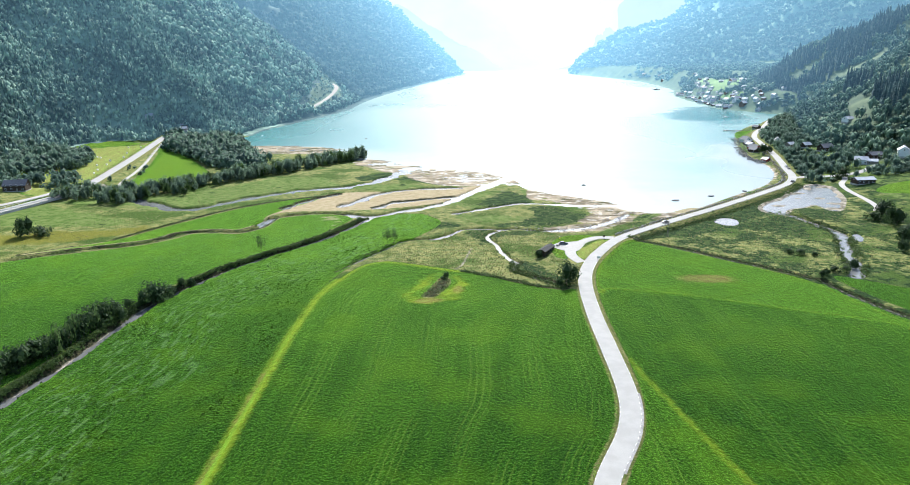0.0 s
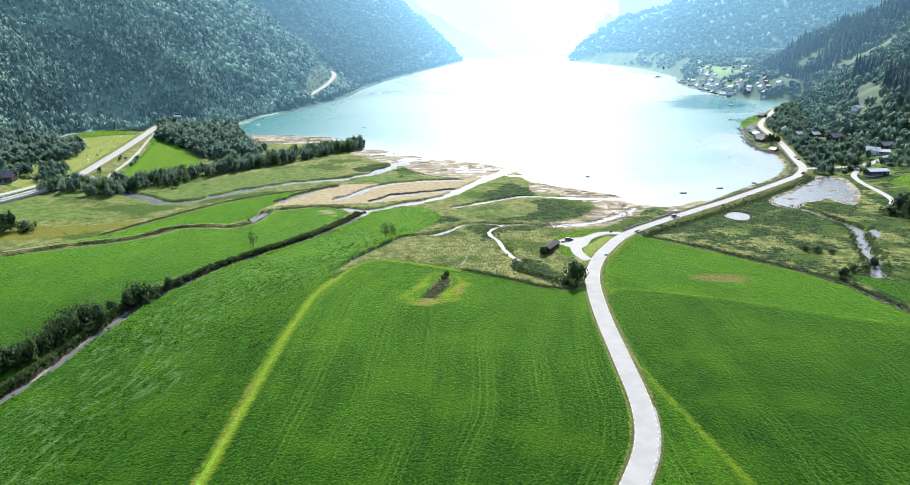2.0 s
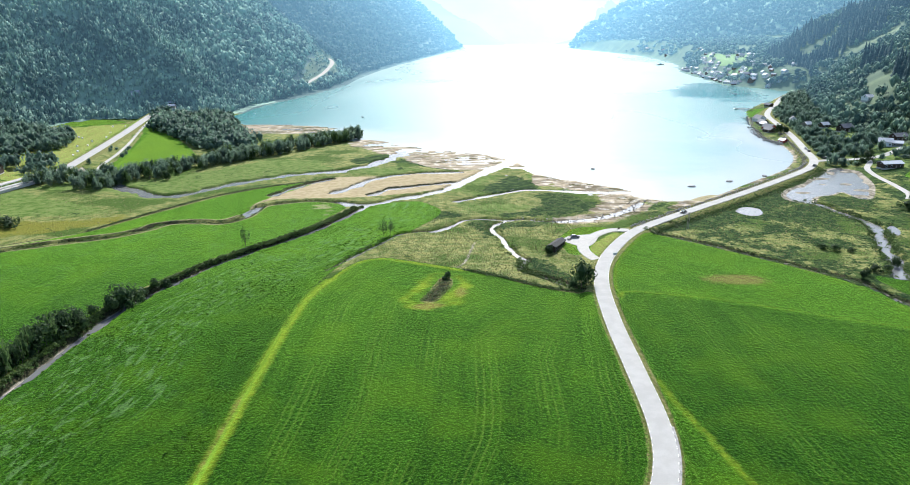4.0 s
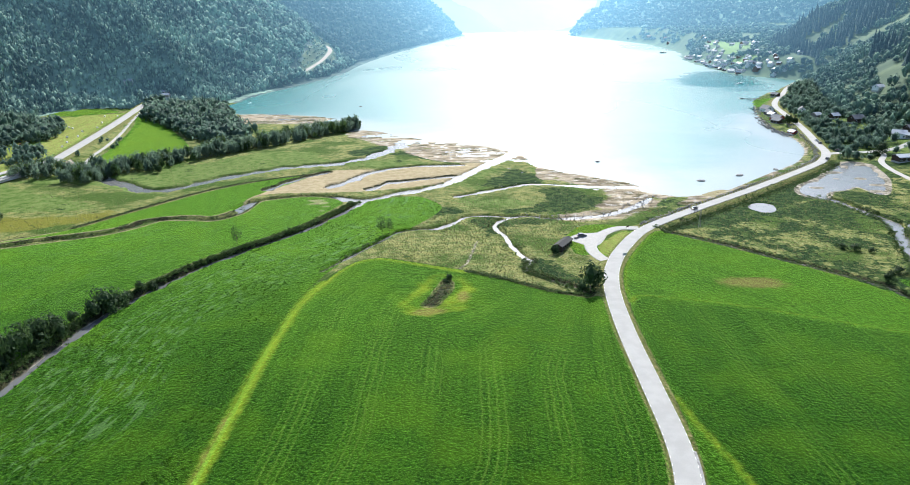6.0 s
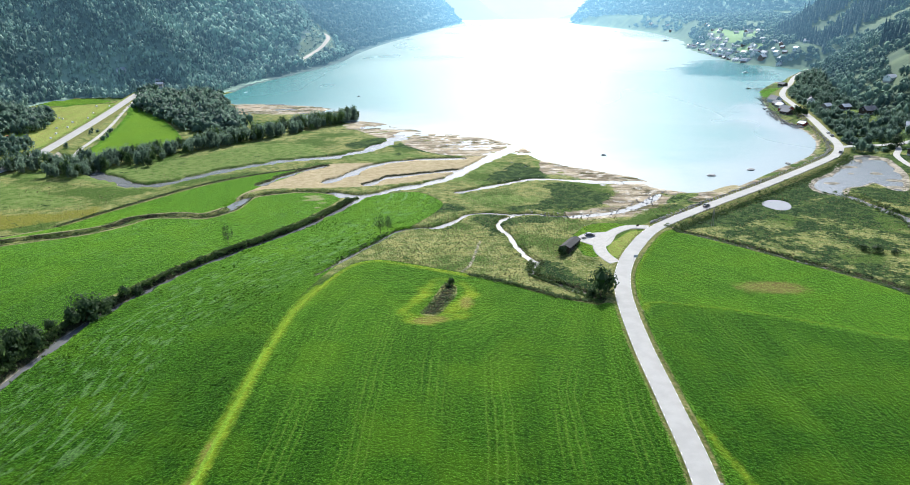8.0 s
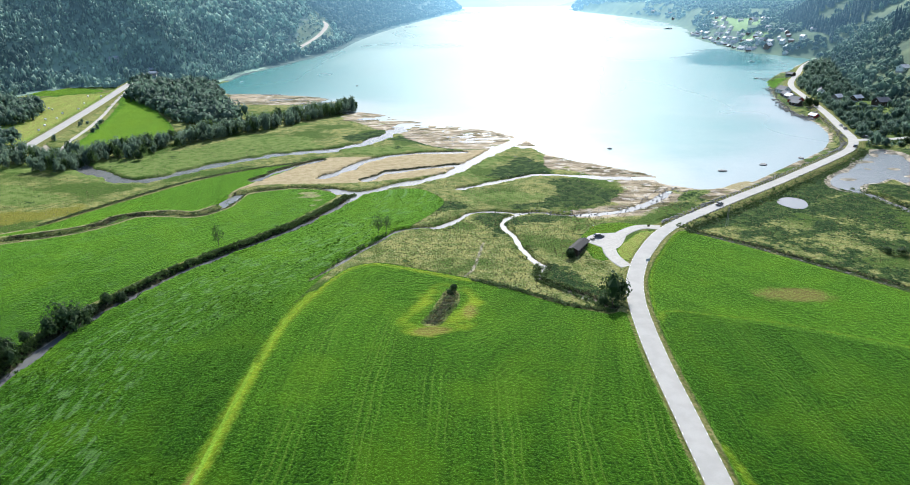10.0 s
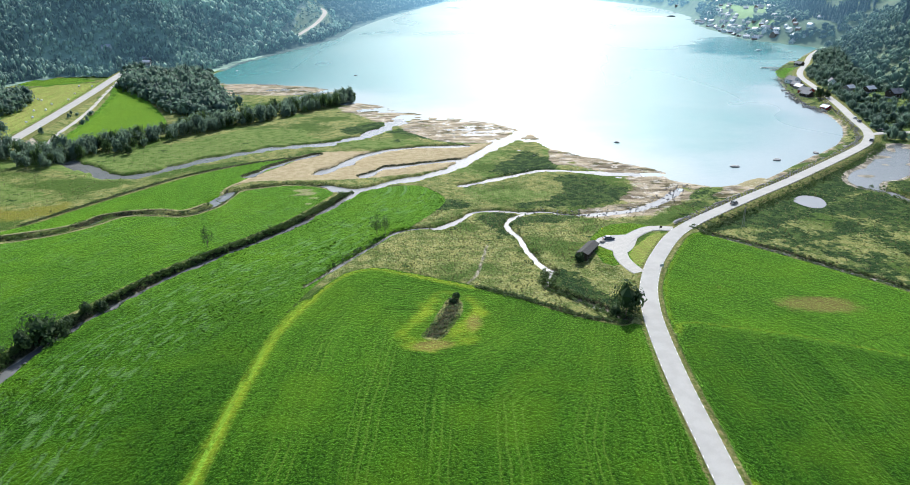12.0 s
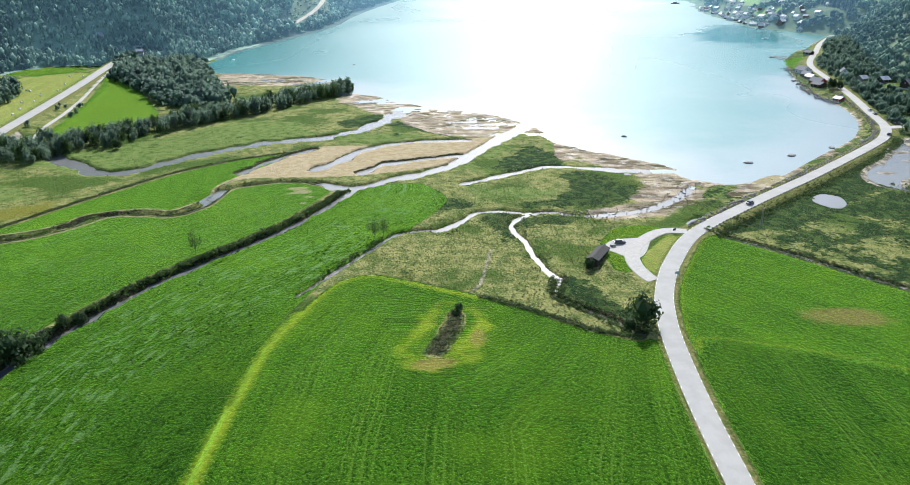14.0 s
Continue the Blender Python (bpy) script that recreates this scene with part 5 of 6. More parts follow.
KN = spots(-330, -160, 570, 830, 6.2, (6, 12.5), (7.5, 11.5), lambda x, y, z: inside(x, y, KNOLL) & clear(x, y, HIGHWAY, TRACK, gap=7), 21)
CP = spots(-430, -300, 440, 680, 6.5, (7, 12), (6, 9), lambda x, y, z: inside(x, y, COPSE) & clear(x, y, HIGHWAY, gap=8), 22)
OV = spots(262, 560, 470, 925, 4.9, (2.5, 8.5), (3.0, 6.5), overgrown, 23, 0.9)
VW = spots(405, 900, 925, 2600, 12, (6, 11), (8, 13), lambda x, y, z: (signed(x, y, FOOT_BEYOND, 200) < 2) & (signed(x, y, FOOT_RIGHT, 200) < 2) & (signed(x, y, LAKE, 60) < np.where(y < 1060, -9, -22)) & (wavy(x, y, 120, 12) > -0.25) & ~in_any(x, y, VILLAGE_MEADOWS) & clear(x, y, ROAD, gap=6), 24, 0.8)
FARMCOPSE = spots(-345, -278, 465, 530, 6, (5, 9), (5, 7.5), lambda x, y, z: clear(x, y, HIGHWAY, FARMWAY, gap=8) & (np.hypot(x + 312, y - 484) > 11) & (x < -282) & (y > 0.2 * x + 545), 25, 0.6)
LANE = spots(-285, -255, 500, 610, 3.2, (2, 4.5), (2, 4), lambda x, y, z: (away(x, y, HIGHWAY, 40)[0] > 7) & (away(x, y, TRACK, 40)[0] > 2.4) & (x > -262 - (y - 500) * 0.2) & (y < 585), 26, 0.12)
strewn("woods", KN, CROWNS, LEAF_KNOLL, "dark wooded knoll beside the fjord shore", 21)
strewn("woods", np.vstack([CP, FARMCOPSE, LANE]), CROWNS, LEAF_KNOLL, "dark copse at the edge of the hay field", 22)
strewn("woods", OV, NEARCROWNS, LEAF_KNOLL, "overgrown bushy slope round the hillside houses", 23)
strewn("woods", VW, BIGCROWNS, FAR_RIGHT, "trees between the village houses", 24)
r_kn = np.random.RandomState(5)
strewn("spruces", np.vstack([KN[r_kn.uniform(size=len(KN)) < 0.12], OV[r_kn.uniform(size=len(OV)) < 0.06]]) * (1, 1, 1, 1.4, 0.65), SPRUCES, NEEDLE, "dark spruces standing among the broad-leaved trees", 25)


# ---------------------------------------------------------------- low growth: herbs on the banks, sedge tufts, meadow tussocks
def tuftlet(seed, blades):
    r = np.random.RandomState(seed)
    a = r.uniform(0, 6.283, blades)
    lean, w = r.uniform(0.15, 0.5, blades), r.uniform(0.10, 0.22, blades)
    base = np.column_stack([np.cos(a) * 0.15, np.sin(a) * 0.15, 0 * a])
    tip = np.column_stack([np.cos(a) * lean, np.sin(a) * lean, r.uniform(0.6, 1.0, blades)])
    side = np.column_stack([-np.sin(a), np.cos(a), 0 * a]) * w[:, None]
    v = np.stack([base - side, base + side, tip], 1).reshape(-1, 3)
    return v, np.arange(blades * 3).reshape(-1, 3)


TUFTS = [tuftlet(s, 9) for s in range(5)]
HERBS = [leafy(s + 70, 22, 3, 0.2, 1.0, 1.0, False) for s in range(5)]


def fringe(lines, seed):
    r = np.random.RandomState(seed)
    out = []
    for line, count, off, jit, tall, wide, *side in lines:
        d, n = frames_of(line)
        i = r.randint(0, len(line) - 1, count)
        k = r.uniform(size=(count, 1))
        p = line[i, :2] * (1 - k) + line[i + 1, :2] * k
        s = np.full(count, off) if side else off * np.where(r.uniform(size=count) < 0.5, -1, 1)
        p = p + n[i] * (s + r.normal(size=count) * jit)[:, None]
        out.append(np.column_stack([p, terrain(p[:, 0], p[:, 1]) - 0.05, r.uniform(*tall, count), r.uniform(*wide, count)]))
    return np.vstack(out)


EDGE = curve([(3, 294), (14, 287), (24, 280), (34, 272.5), (46, 268)])
strewn("herbs", fringe([(DITCH[20:], 1900, 0.9, 0.6, (0.6, 1.6), (0.8, 1.6), 1), (RIGHTDITCH, 700, 1.2, 0.5, (0.4, 0.9), (0.6, 1.2)), (HEDGELINE, 260, 0.0, 0.7, (0.3, 0.8), (0.8, 1.6)), (EDGE, 260, 0.0, 0.8, (0.4, 0.9), (0.7, 1.3)), (BROOK, 260, 1.2, 0.8, (0.5, 1.3), (0.7, 1.5))], 1), HERBS, HERB, "rank herbs and low willow along the ditches", 31)
strewn("herbs", fringe([(TREESTREAM[6:32], 80, 1.5, 0.5, (0.3, 0.8), (0.6, 1.3), 1), (MEANDER, 520, 2.4, 0.9, (0.2, 0.7), (0.5, 1.2)), (STREAM, 60, 3.0, 0.8, (0.3, 0.9), (0.6, 1.3)), (RIGHTBROOK, 500, 3.4, 1.2, (0.4, 1.2), (0.8, 1.8)), (curve([(92, 341), (125, 370), (172, 411), (228, 463), (250, 488)]), 700, 0.0, 1.6, (0.4, 1.1), (0.7, 1.5))], 2), HERBS, HERB, "rough herbs along the streams and the causeway", 32)


def wild(x, y, z):
    return (np.maximum.reduce([signed(x, y, q[1], 4) for q in GRASS]) < -1) & (z > 0.3) & clear(x, y, ROAD, LOOP, gap=4.5) & (signed(x, y, SAND, 10) < 0) & (signed(x, y, YARD, 10) < -1)


T1 = spots(-45, 75, 264, 372, 1.5, (0.35, 0.8), (0.7, 1.4), wild, 41, 0.8)
T2 = spots(-30, 110, 372, 440, 2.2, (0.3, 0.7), (0.8, 1.6), wild, 42, 0.7)
T3 = spots(90, 240, 285, 450, 2.2, (0.35, 0.8), (0.8, 1.7), wild, 43, 0.7)
T4 = spots(-230, -60, 330, 520, 2.6, (0.3, 0.7), (0.9, 1.8), wild, 44, 0.6)
strewn("sedge_tufts", np.vstack([T1, T2, T3, T4]), TUFTS, SEDGE, "pale tussocky sedge and meadow grass", 41)

r_is = np.random.RandomState(12)
ip = np.column_stack([r_is.uniform(-15, 0, 500), r_is.uniform(257, 290, 500)])
ip = ip[signed(ip[:, 0], ip[:, 1], ISLET, 10) > 0.3]
top = r_is.uniform(size=len(ip)) < 0.45
strewn("herbs", np.column_stack([ip, terrain(ip[:, 0], ip[:, 1]) - 0.05, r_is.uniform(0.2, 0.7, len(ip)), r_is.uniform(0.5, 1.2, len(ip))])[top], HERBS, HERB, "rough herbs on the stony patch in the field", 33)
strewn("sedge_tufts", np.column_stack([ip, terrain(ip[:, 0], ip[:, 1]) - 0.05, r_is.uniform(0.3, 0.8, len(ip)), r_is.uniform(0.7, 1.5, len(ip))])[~top], TUFTS, SEDGE, "pale dry weeds on the stony patch in the field", 34)


# grass that stands in tufts along the mown rows of the near fields
def sward(line, seed, gap, tall, y1, x1=400):
    x0, y0 = max(line[:, 0].min(), -150), max(line[:, 1].min(), 105)
    return spots(x0, min(line[:, 0].max(), x1), y0, min(line[:, 1].max(), y1), gap, tall, (1.1, 2.3), lambda x, y, z: (signed(x, y, line, 8) > 0.8) & (signed(x, y, ISLET, 8) < -0.5) & (np.abs(x + 2) < 0.72 * y + 6) & (wavy(x, y, 5, seed) + 0.6 * wavy(x, y, 31, seed + 1) > 0.1), seed, 0.85)


BLADES = [tuftlet(s + 50, 5) for s in range(5)]
MEADOW = leaf_material("meadow_grass", (0.006, 0.028, 0.0012), (0.040, 0.098, 0.004))
strewn("grass_tufts", np.vstack([sward(FIELD_CENTRE, 61, 1.15, (0.15, 0.36), 312), sward(FIELD_LEFT, 62, 1.05, (0.25, 0.6), 400), sward(FIELD_NEAR_RIGHT, 63, 1.15, (0.15, 0.36), 270, 150), sward(FIELD_MID, 64, 1.4, (0.2, 0.42), 400)]), BLADES, MEADOW, "tufted green meadow grass along the mown rows", 61)


# ---------------------------------------------------------------- houses
def house(label, x, y, turn, long, deep, eaves, ridge, wall, roof, windows=3, category="house", group="", chimney=True, z=None, name="house", over=0.5, open_front=False):
    """A gabled house, the ridge along its own x; walls down into the slope."""
    ob = root(name, place(x, y, turn, z), label, category, group)
    hl, hd = long / 2, deep / 2
    bm = bmesh.new()
    prism(bm, [(-hd, -1.2), (hd, -1.2), (hd, eaves), (0, ridge - 0.05), (-hd, eaves)], -hl, hl)
    bmesh.ops.rotate(bm, verts=bm.verts, cent=(0, 0, 0), matrix=Matrix.Rotation(math.pi / 2, 3, "Z"))
    body = part("wall", bm, wall, ob)
    base = bmesh.new()
    block(base, -hl - 0.06, hl + 0.06, -hd - 0.06, hd + 0.06, -1.3, 0.35)
    part("foundation", base, CONCRETE, ob)
    slope = (ridge - eaves) / hd
    rf = bmesh.new()
    for s in (-1, 1):
        q = [(0.0, ridge + 0.18), (0.0, ridge), (s * (hd + over), eaves - slope * over), (s * (hd + over), eaves - slope * over + 0.18)]
        prism(rf, q, -hl - over, hl + over)
    bmesh.ops.rotate(rf, verts=rf.verts, cent=(0, 0, 0), matrix=Matrix.Rotation(math.pi / 2, 3, "Z"))
    top = part("roof", rf, roof, ob)
    if chimney:
        ch = bmesh.new()
        block(ch, -0.35 + hl * 0.3, 0.35 + hl * 0.3, -0.3, 0.3, ridge - 0.4, ridge + 0.9, 0.04)
        part("chimney", ch, STONE, top)
    floors = [1.0] if eaves < 3.9 else [1.0, 3.6]
    for side in (-1, 1):
        for f in floors:
            for k in range(windows):
                u = (k + 0.5) / windows * long - hl
                if side < 0 and f == 1.0 and k == windows // 2:
                    bm = block(bmesh.new(), u - 0.5, u + 0.5, -hd - 0.05, -hd + 0.05, 0.05, 2.1, 0.02)
                    part("door", bm, GREYWOOD, ob)
                    continue
                bm = block(bmesh.new(), u - 0.62, u + 0.62, side * hd - 0.05, side * hd + 0.05, f, f + 1.3, 0.02)
                fr = part("window", bm, WHITE, ob)
                bm = block(bmesh.new(), u - 0.52, u + 0.52, side * hd - 0.065, side * hd + 0.065, f + 0.1, f + 1.2)
                part("pane", bm, GLASS, fr)
    for side in (-1, 1):
        if eaves > 2.8 and ridge - eaves > 1.2:
            bm = block(bmesh.new(), side * hl - 0.05, side * hl + 0.05, -0.55, 0.55, eaves - 0.4, eaves + 0.8, 0.02)
            fr = part("window", bm, WHITE, ob)
            part("pane", block(bmesh.new(), side * hl - 0.065, side * hl + 0.065, -0.45, 0.45, eaves - 0.3, eaves + 0.7), GLASS, fr)
    return ob


house("dark brown timber house with a grey roof on the hillside", 333, 615, 15, 11, 8, 3.6, 6.4, DARKWOOD, SLATE, group="hillside houses")
house("white timber house with a pale metal roof", 325, 545, -30, 9, 7, 3.8, 6.0, WHITE, TIN, group="hillside houses")
house("small pale outbuilding beside the white house", 331, 540, -30, 7, 6, 2.6, 4.0, GREYWOOD, TIN, 2, group="hillside houses", chimney=False)
house("dark timber barn with a slate roof above the houses", 343, 558, 10, 11, 7, 3.4, 5.6, DARKWOOD, SLATE, 3, "barn", "hillside houses", False)
house("white two-storey house with a bright roof", 358, 545, 60, 11, 8, 5.2, 8.0, WHITE, TIN, group="hillside houses")
house("small brown cabin with a pale roof among trees", 324, 662, 25, 7.5, 6, 2.6, 4.6, GREYWOOD, TIN, 2, "cabin", "hillside houses")
house("small brown cabin with a light grey roof", 330, 644, 20, 8, 6, 2.6, 4.6, DARKWOOD, TIN, 2, "cabin", "hillside houses")
house("white gabled house half hidden by trees", 329, 699, 70, 8, 6, 3.2, 5.8, WHITE, SLATE, 2, group="hillside houses")
house("white house high among trees on the slope", 388, 682, 20, 9, 7, 3.4, 5.6, WHITE, TIN, 2, group="hillside houses")
house("dark brown farmhouse with a brown tiled roof", -312, 484, 8, 15, 9, 4.2, 7.6, DARKWOOD, SLATE, 4, group="farm buildings")
house("small grey farm outbuilding beside the farmhouse", -336, 470, 20, 9, 7, 3.0, 5.0, GREYWOOD, SLATE, 2, group="farm buildings")
house("pale-roofed cabin on the wooded knoll", -318, 818, 10, 7, 5, 2.8, 4.6, GREYWOOD, TIN, 2, "cabin", "knoll cabins", False, z=12)
house("grey-roofed cabin among trees on the slope", -323, 835, 10, 9, 7, 3.4, 5.8, DARKWOOD, TIN, 2, "cabin", "knoll cabins", False)
house("white boathouse on the wooded shore", -279, 874, 25, 8, 6, 2.6, 4.8, WHITE, SLATE, 2, "boathouse", "knoll cabins", False)
house("small pale cabin high in the woods", -362, 830, 0, 8, 6, 3.0, 5.0, WHITE, TIN, 2, "cabin", "knoll cabins", False)

# boathouses along the shore
for k, (x, y, turn, long, deep, eaves, ridge, wall, roof, label) in enumerate([(312, 735, 100, 12, 8, 3.6, 6.6, WHITE, SLATE, "white gabled boathouse on the stony shore"), (306, 714, 105, 9, 7, 2.8, 5.0, DARKWOOD, SLATE, "dark timber boathouse on the stony shore"), (303, 702, 105, 8, 6, 2.6, 4.6, GREYWOOD, TIN, "weathered grey boathouse on the stony shore"), (296, 676, 110, 11, 7.5, 3.0, 5.6, RED, SLATE, "red-painted boathouse above the waterline"), (290, 662, 110, 9, 7, 2.8, 4.8, DARKWOOD, SLATE, "dark boathouse standing at the waterline"), (276, 604, 110, 6, 5, 2.2, 3.6, RED, TIN, "small red boat shed beside the road"), (369, 843, 115, 8, 6, 2.6, 4.4, DARKWOOD, SLATE, "dark shed beside the shore lawn")]):
    house(label, x, y, turn, long, deep, eaves, ridge, wall, roof, 2, "boathouse", "boathouses", False)

# the long open shed and the dark shed by the parking place
house("long dark wagon shed with a grey metal roof", 291, 482, 6, 14, 7, 3.2, 4.6, DARKWOOD, TIN, 4, "shed", "", False, name="shed")


def roadside_shed():
    ob = root("shed", place(44.2, 320.8, 60, 1.4), "long dark-stained timber shed beside the parking place", "shed")
    bm = prism(bmesh.new(), [(-1.8, -0.5), (1.8, -0.5), (1.8, 2.2), (0, 3.0), (-1.8, 2.2)], -6.0, 6.0)
    bmesh.ops.rotate(bm, verts=bm.verts, cent=(0, 0, 0), matrix=Matrix.Rotation(math.pi / 2, 3, "Z"))
    part("wall", bm, DARKWOOD, ob)
    rf = bmesh.new()
    for s in (-1, 1):
        prism(rf, [(0, 3.2), (0, 3.02), (s * 2.25, 2.02), (s * 2.25, 2.2)], -6.4, 6.4)
    bmesh.ops.rotate(rf, verts=rf.verts, cent=(0, 0, 0), matrix=Matrix.Rotation(math.pi / 2, 3, "Z"))
    part("roof", rf, FELT, ob)
    part("door", block(bmesh.new(), 5.92, 6.08, -0.6, 0.6, 0.0, 2.0, 0.02), GREYWOOD, ob)
    for u in (-4.5, -1.8, 0.9, 3.6):
        fr = part("window", block(bmesh.new(), u - 0.6, u + 0.6, -1.86, -1.76, 0.8, 1.7, 0.02), DARKWOOD, ob)
        part("pane", block(bmesh.new(), u - 0.5, u + 0.5, -1.88, -1.75, 0.9, 1.6), GLASS, fr)
    for k in range(9):
        u = -5.7 + k * 1.42
        part("board", block(bmesh.new(), u - 0.06, u + 0.06, -1.87, -1.78, 0.0, 2.1), DARKWOOD, ob)
    return ob


roadside_shed()


# ---------------------------------------------------------------- village across the bay
def cottage(label, wall, roof, long, deep, eaves, ridge):
    ob = root("village_house", pose(0, 0, 0), label, "house", "village houses")
    bm = prism(bmesh.new(), [(-deep / 2, -2), (deep / 2, -2), (deep / 2, eaves), (0, ridge), (-deep / 2, eaves)], -long / 2, long / 2)
    part("wall", bm, wall, ob)
    rf = bmesh.new()
    s1 = (ridge - eaves) / (deep / 2)
    for s in (-1, 1):
        prism(rf, [(0, ridge + 0.25), (0, ridge), (s * (deep / 2 + 0.5), eaves - 0.5 * s1), (s * (deep / 2 + 0.5), eaves - 0.5 * s1 + 0.25)], -long / 2 - 0.5, long / 2 + 0.5)
    part("roof", rf, roof, ob)
    for side in (-1, 1):
        for k in range(3):
            u = (k - 1) * long / 3.2
            part("window", block(bmesh.new(), side * deep / 2 - 0.06, side * deep / 2 + 0.06, u - 0.6, u + 0.6, 1.0, 2.3), GLASS, ob)
    for k in (-1, 1):
        part("window", block(bmesh.new(), k * 1.5 - 0.6, k * 1.5 + 0.6, -long / 2 - 0.06, -long / 2 + 0.06, 1.2, 2.5), GLASS, ob)
    return ob


# village colours pale and dull: distance haze put into paint and roofs
VWHITE = plain("hazed_white_paint", (0.8, 0.8, 0.8), 0.7, 0.08, 0.5)
VROOF = plain("pale_metal_roof", (0.5, 0.52, 0.54), 0.7, 0.1, 0.5)
HAZED_RED = plain("hazed_red_paint", (0.30, 0.22, 0.19), 0.8, 0.15, 0.5)
COTTAGES = [cottage("white wooden village house by the bay", VWHITE, VROOF, 11, 8, 4.6, 7.8), cottage("white wooden village house with a pale roof", VWHITE, VROOF, 13, 9, 4.2, 7.0), cottage("red wooden village house near the shore", HAZED_RED, VROOF, 10, 7, 3.6, 6.4), cottage("grey wooden village house by the bay", VWHITE, TIN, 12, 8, 4.8, 7.6)]
r_v = random.Random(4)
homes = []
for k in range(900):
    x, y = r_v.uniform(455, 640), r_v.uniform(1110, 1620)
    d = float(signed(np.array([x]), np.array([y]), LAKE, 200)[0])
    if -120 < d < -7 and r_v.random() < (1.2 if d > -55 else 0.3) and all((x - a) ** 2 + (y - b) ** 2 > 10**2 for a, b, c in homes) and not (500 < x < 580 and 1270 < y < 1380 and d < -42) and signed(np.array([x]), np.array([y]), FOOT_RIGHT, 60)[0] < 12:
        homes.append((x, y, r_v.uniform(0.55, 0.85)))
homes = homes[:105] + [(496, 1127, 1.0), (482, 1160, 1.1), (486, 1190, 1.0), (645, 2380, 1.1), (650, 2440, 1.0), (625, 2100, 1.0), (640, 2180, 1.0), (700, 2150, 1.0), (590, 1700, 1.0), (610, 1780, 1.0)]
spread(COTTAGES, homes, "village houses")


# ---------------------------------------------------------------- vehicles
def car(label, x, y, turn, z, paint, long=4.4):
    """A parked car: shaped hull, glasshouse, lamps and wheels."""
    ob = root("car", pose(x, y, z, 0, 0, turn), label, "car", "parked cars")
    h = long / 2
    bm = prism(bmesh.new(), [(-h, 0.35), (-h + 0.1, 0.3), (h - 0.1, 0.3), (h, 0.4), (h - 0.03, 0.75), (h - 0.9, 0.95), (-h + 0.5, 0.98), (-h, 0.85)], -0.88, 0.88)
    bmesh.ops.bevel(bm, geom=list(bm.edges), offset=0.07, segments=2, affect="EDGES")
    body = part("body", bm, paint, ob)
    bm = prism(bmesh.new(), [(-h + 0.3, 0.94), (h - 1.1, 0.92), (h - 1.75, 1.42), (-h + 0.9, 1.44)], -0.76, 0.76)
    bmesh.ops.bevel(bm, geom=list(bm.edges), offset=0.05, segments=1, affect="EDGES")
    part("window", bm, GLASS, ob)
    bm = block(bmesh.new(), -h + 0.95, h - 1.8, -0.72, 0.72, 1.41, 1.48, 0.03)
    part("roof", bm, paint, ob)
    for sx in (-1, 1):
        for sy in (-1, 1):
            w = part("wheel", tube(bmesh.new(), (sx * h * 0.62, sy * 0.72, 0.32), (sx * h * 0.62, sy * 0.92, 0.32), 0.32, 0.32, 12), RUBBER, ob)
            part("rim", tube(bmesh.new(), (sx * h * 0.62, sy * 0.90, 0.32), (sx * h * 0.62, sy * 0.935, 0.32), 0.2, 0.19, 10), STEEL, w)
            part("headlight" if sx > 0 else "tail_light", block(bmesh.new(), sx * h - 0.06, sx * h + 0.02, sy * 0.62 - 0.16, sy * 0.62 + 0.16, 0.58, 0.72, 0.02), WHITE if sx > 0 else RED, body)
    return ob


CARGREY = plain("grey_car_paint", (0.09, 0.095, 0.10), 0.3, 0.08, 2, 0.3)
CARSILVER = plain("silver_car_paint", (0.45, 0.46, 0.48), 0.3, 0.05, 2, 0.4)
car("dark grey car parked on the gravel", 54.5, 333.5, 8, 1.97, CARGREY)
car("dark car on the causeway road", 245, 490.5, 48, 2.55, CARGREY)
car("dark car parked at the road junction", 268, 545, 75, 2.82, CARGREY)
car("silver car parked by the shore road", 271, 556, 75, 2.85, CARSILVER)
car("dark car standing at the junction", 266, 517, 100, 2.68, CARGREY)
car("small dark car on the causeway", 118, 374, 43, 2.38, CARGREY)


def tractor(x, y, turn):
    ob = root("tractor", place(x, y, turn), "dark tractor with a mower in the hay field", "tractor")
    part("hood", block(bmesh.new(), 0.3, 2.2, -0.45, 0.45, 0.9, 1.6, 0.08), CARGREY, ob)
    cab = part("cab", block(bmesh.new(), -1.0, 0.35, -0.7, 0.7, 0.9, 2.7, 0.08), GLASS, ob)
    part("roof", block(bmesh.new(), -1.1, 0.45, -0.8, 0.8, 2.68, 2.85, 0.04), RED, cab)
    for sy in (-1, 1):
        part("wheel", tube(bmesh.new(), (-0.8, sy * 0.7, 0.85), (-0.8, sy * 1.15, 0.85), 0.85, 0.85, 14), RUBBER, ob)
        part("wheel", tube(bmesh.new(), (1.6, sy * 0.65, 0.55), (1.6, sy * 0.95, 0.55), 0.55, 0.55, 12), RUBBER, ob)
    part("baler", block(bmesh.new(), -5.2, -1.6, -1.1, 1.1, 0.5, 2.2, 0.2), CARGREY, ob)


tractor(-321, 551, 20)


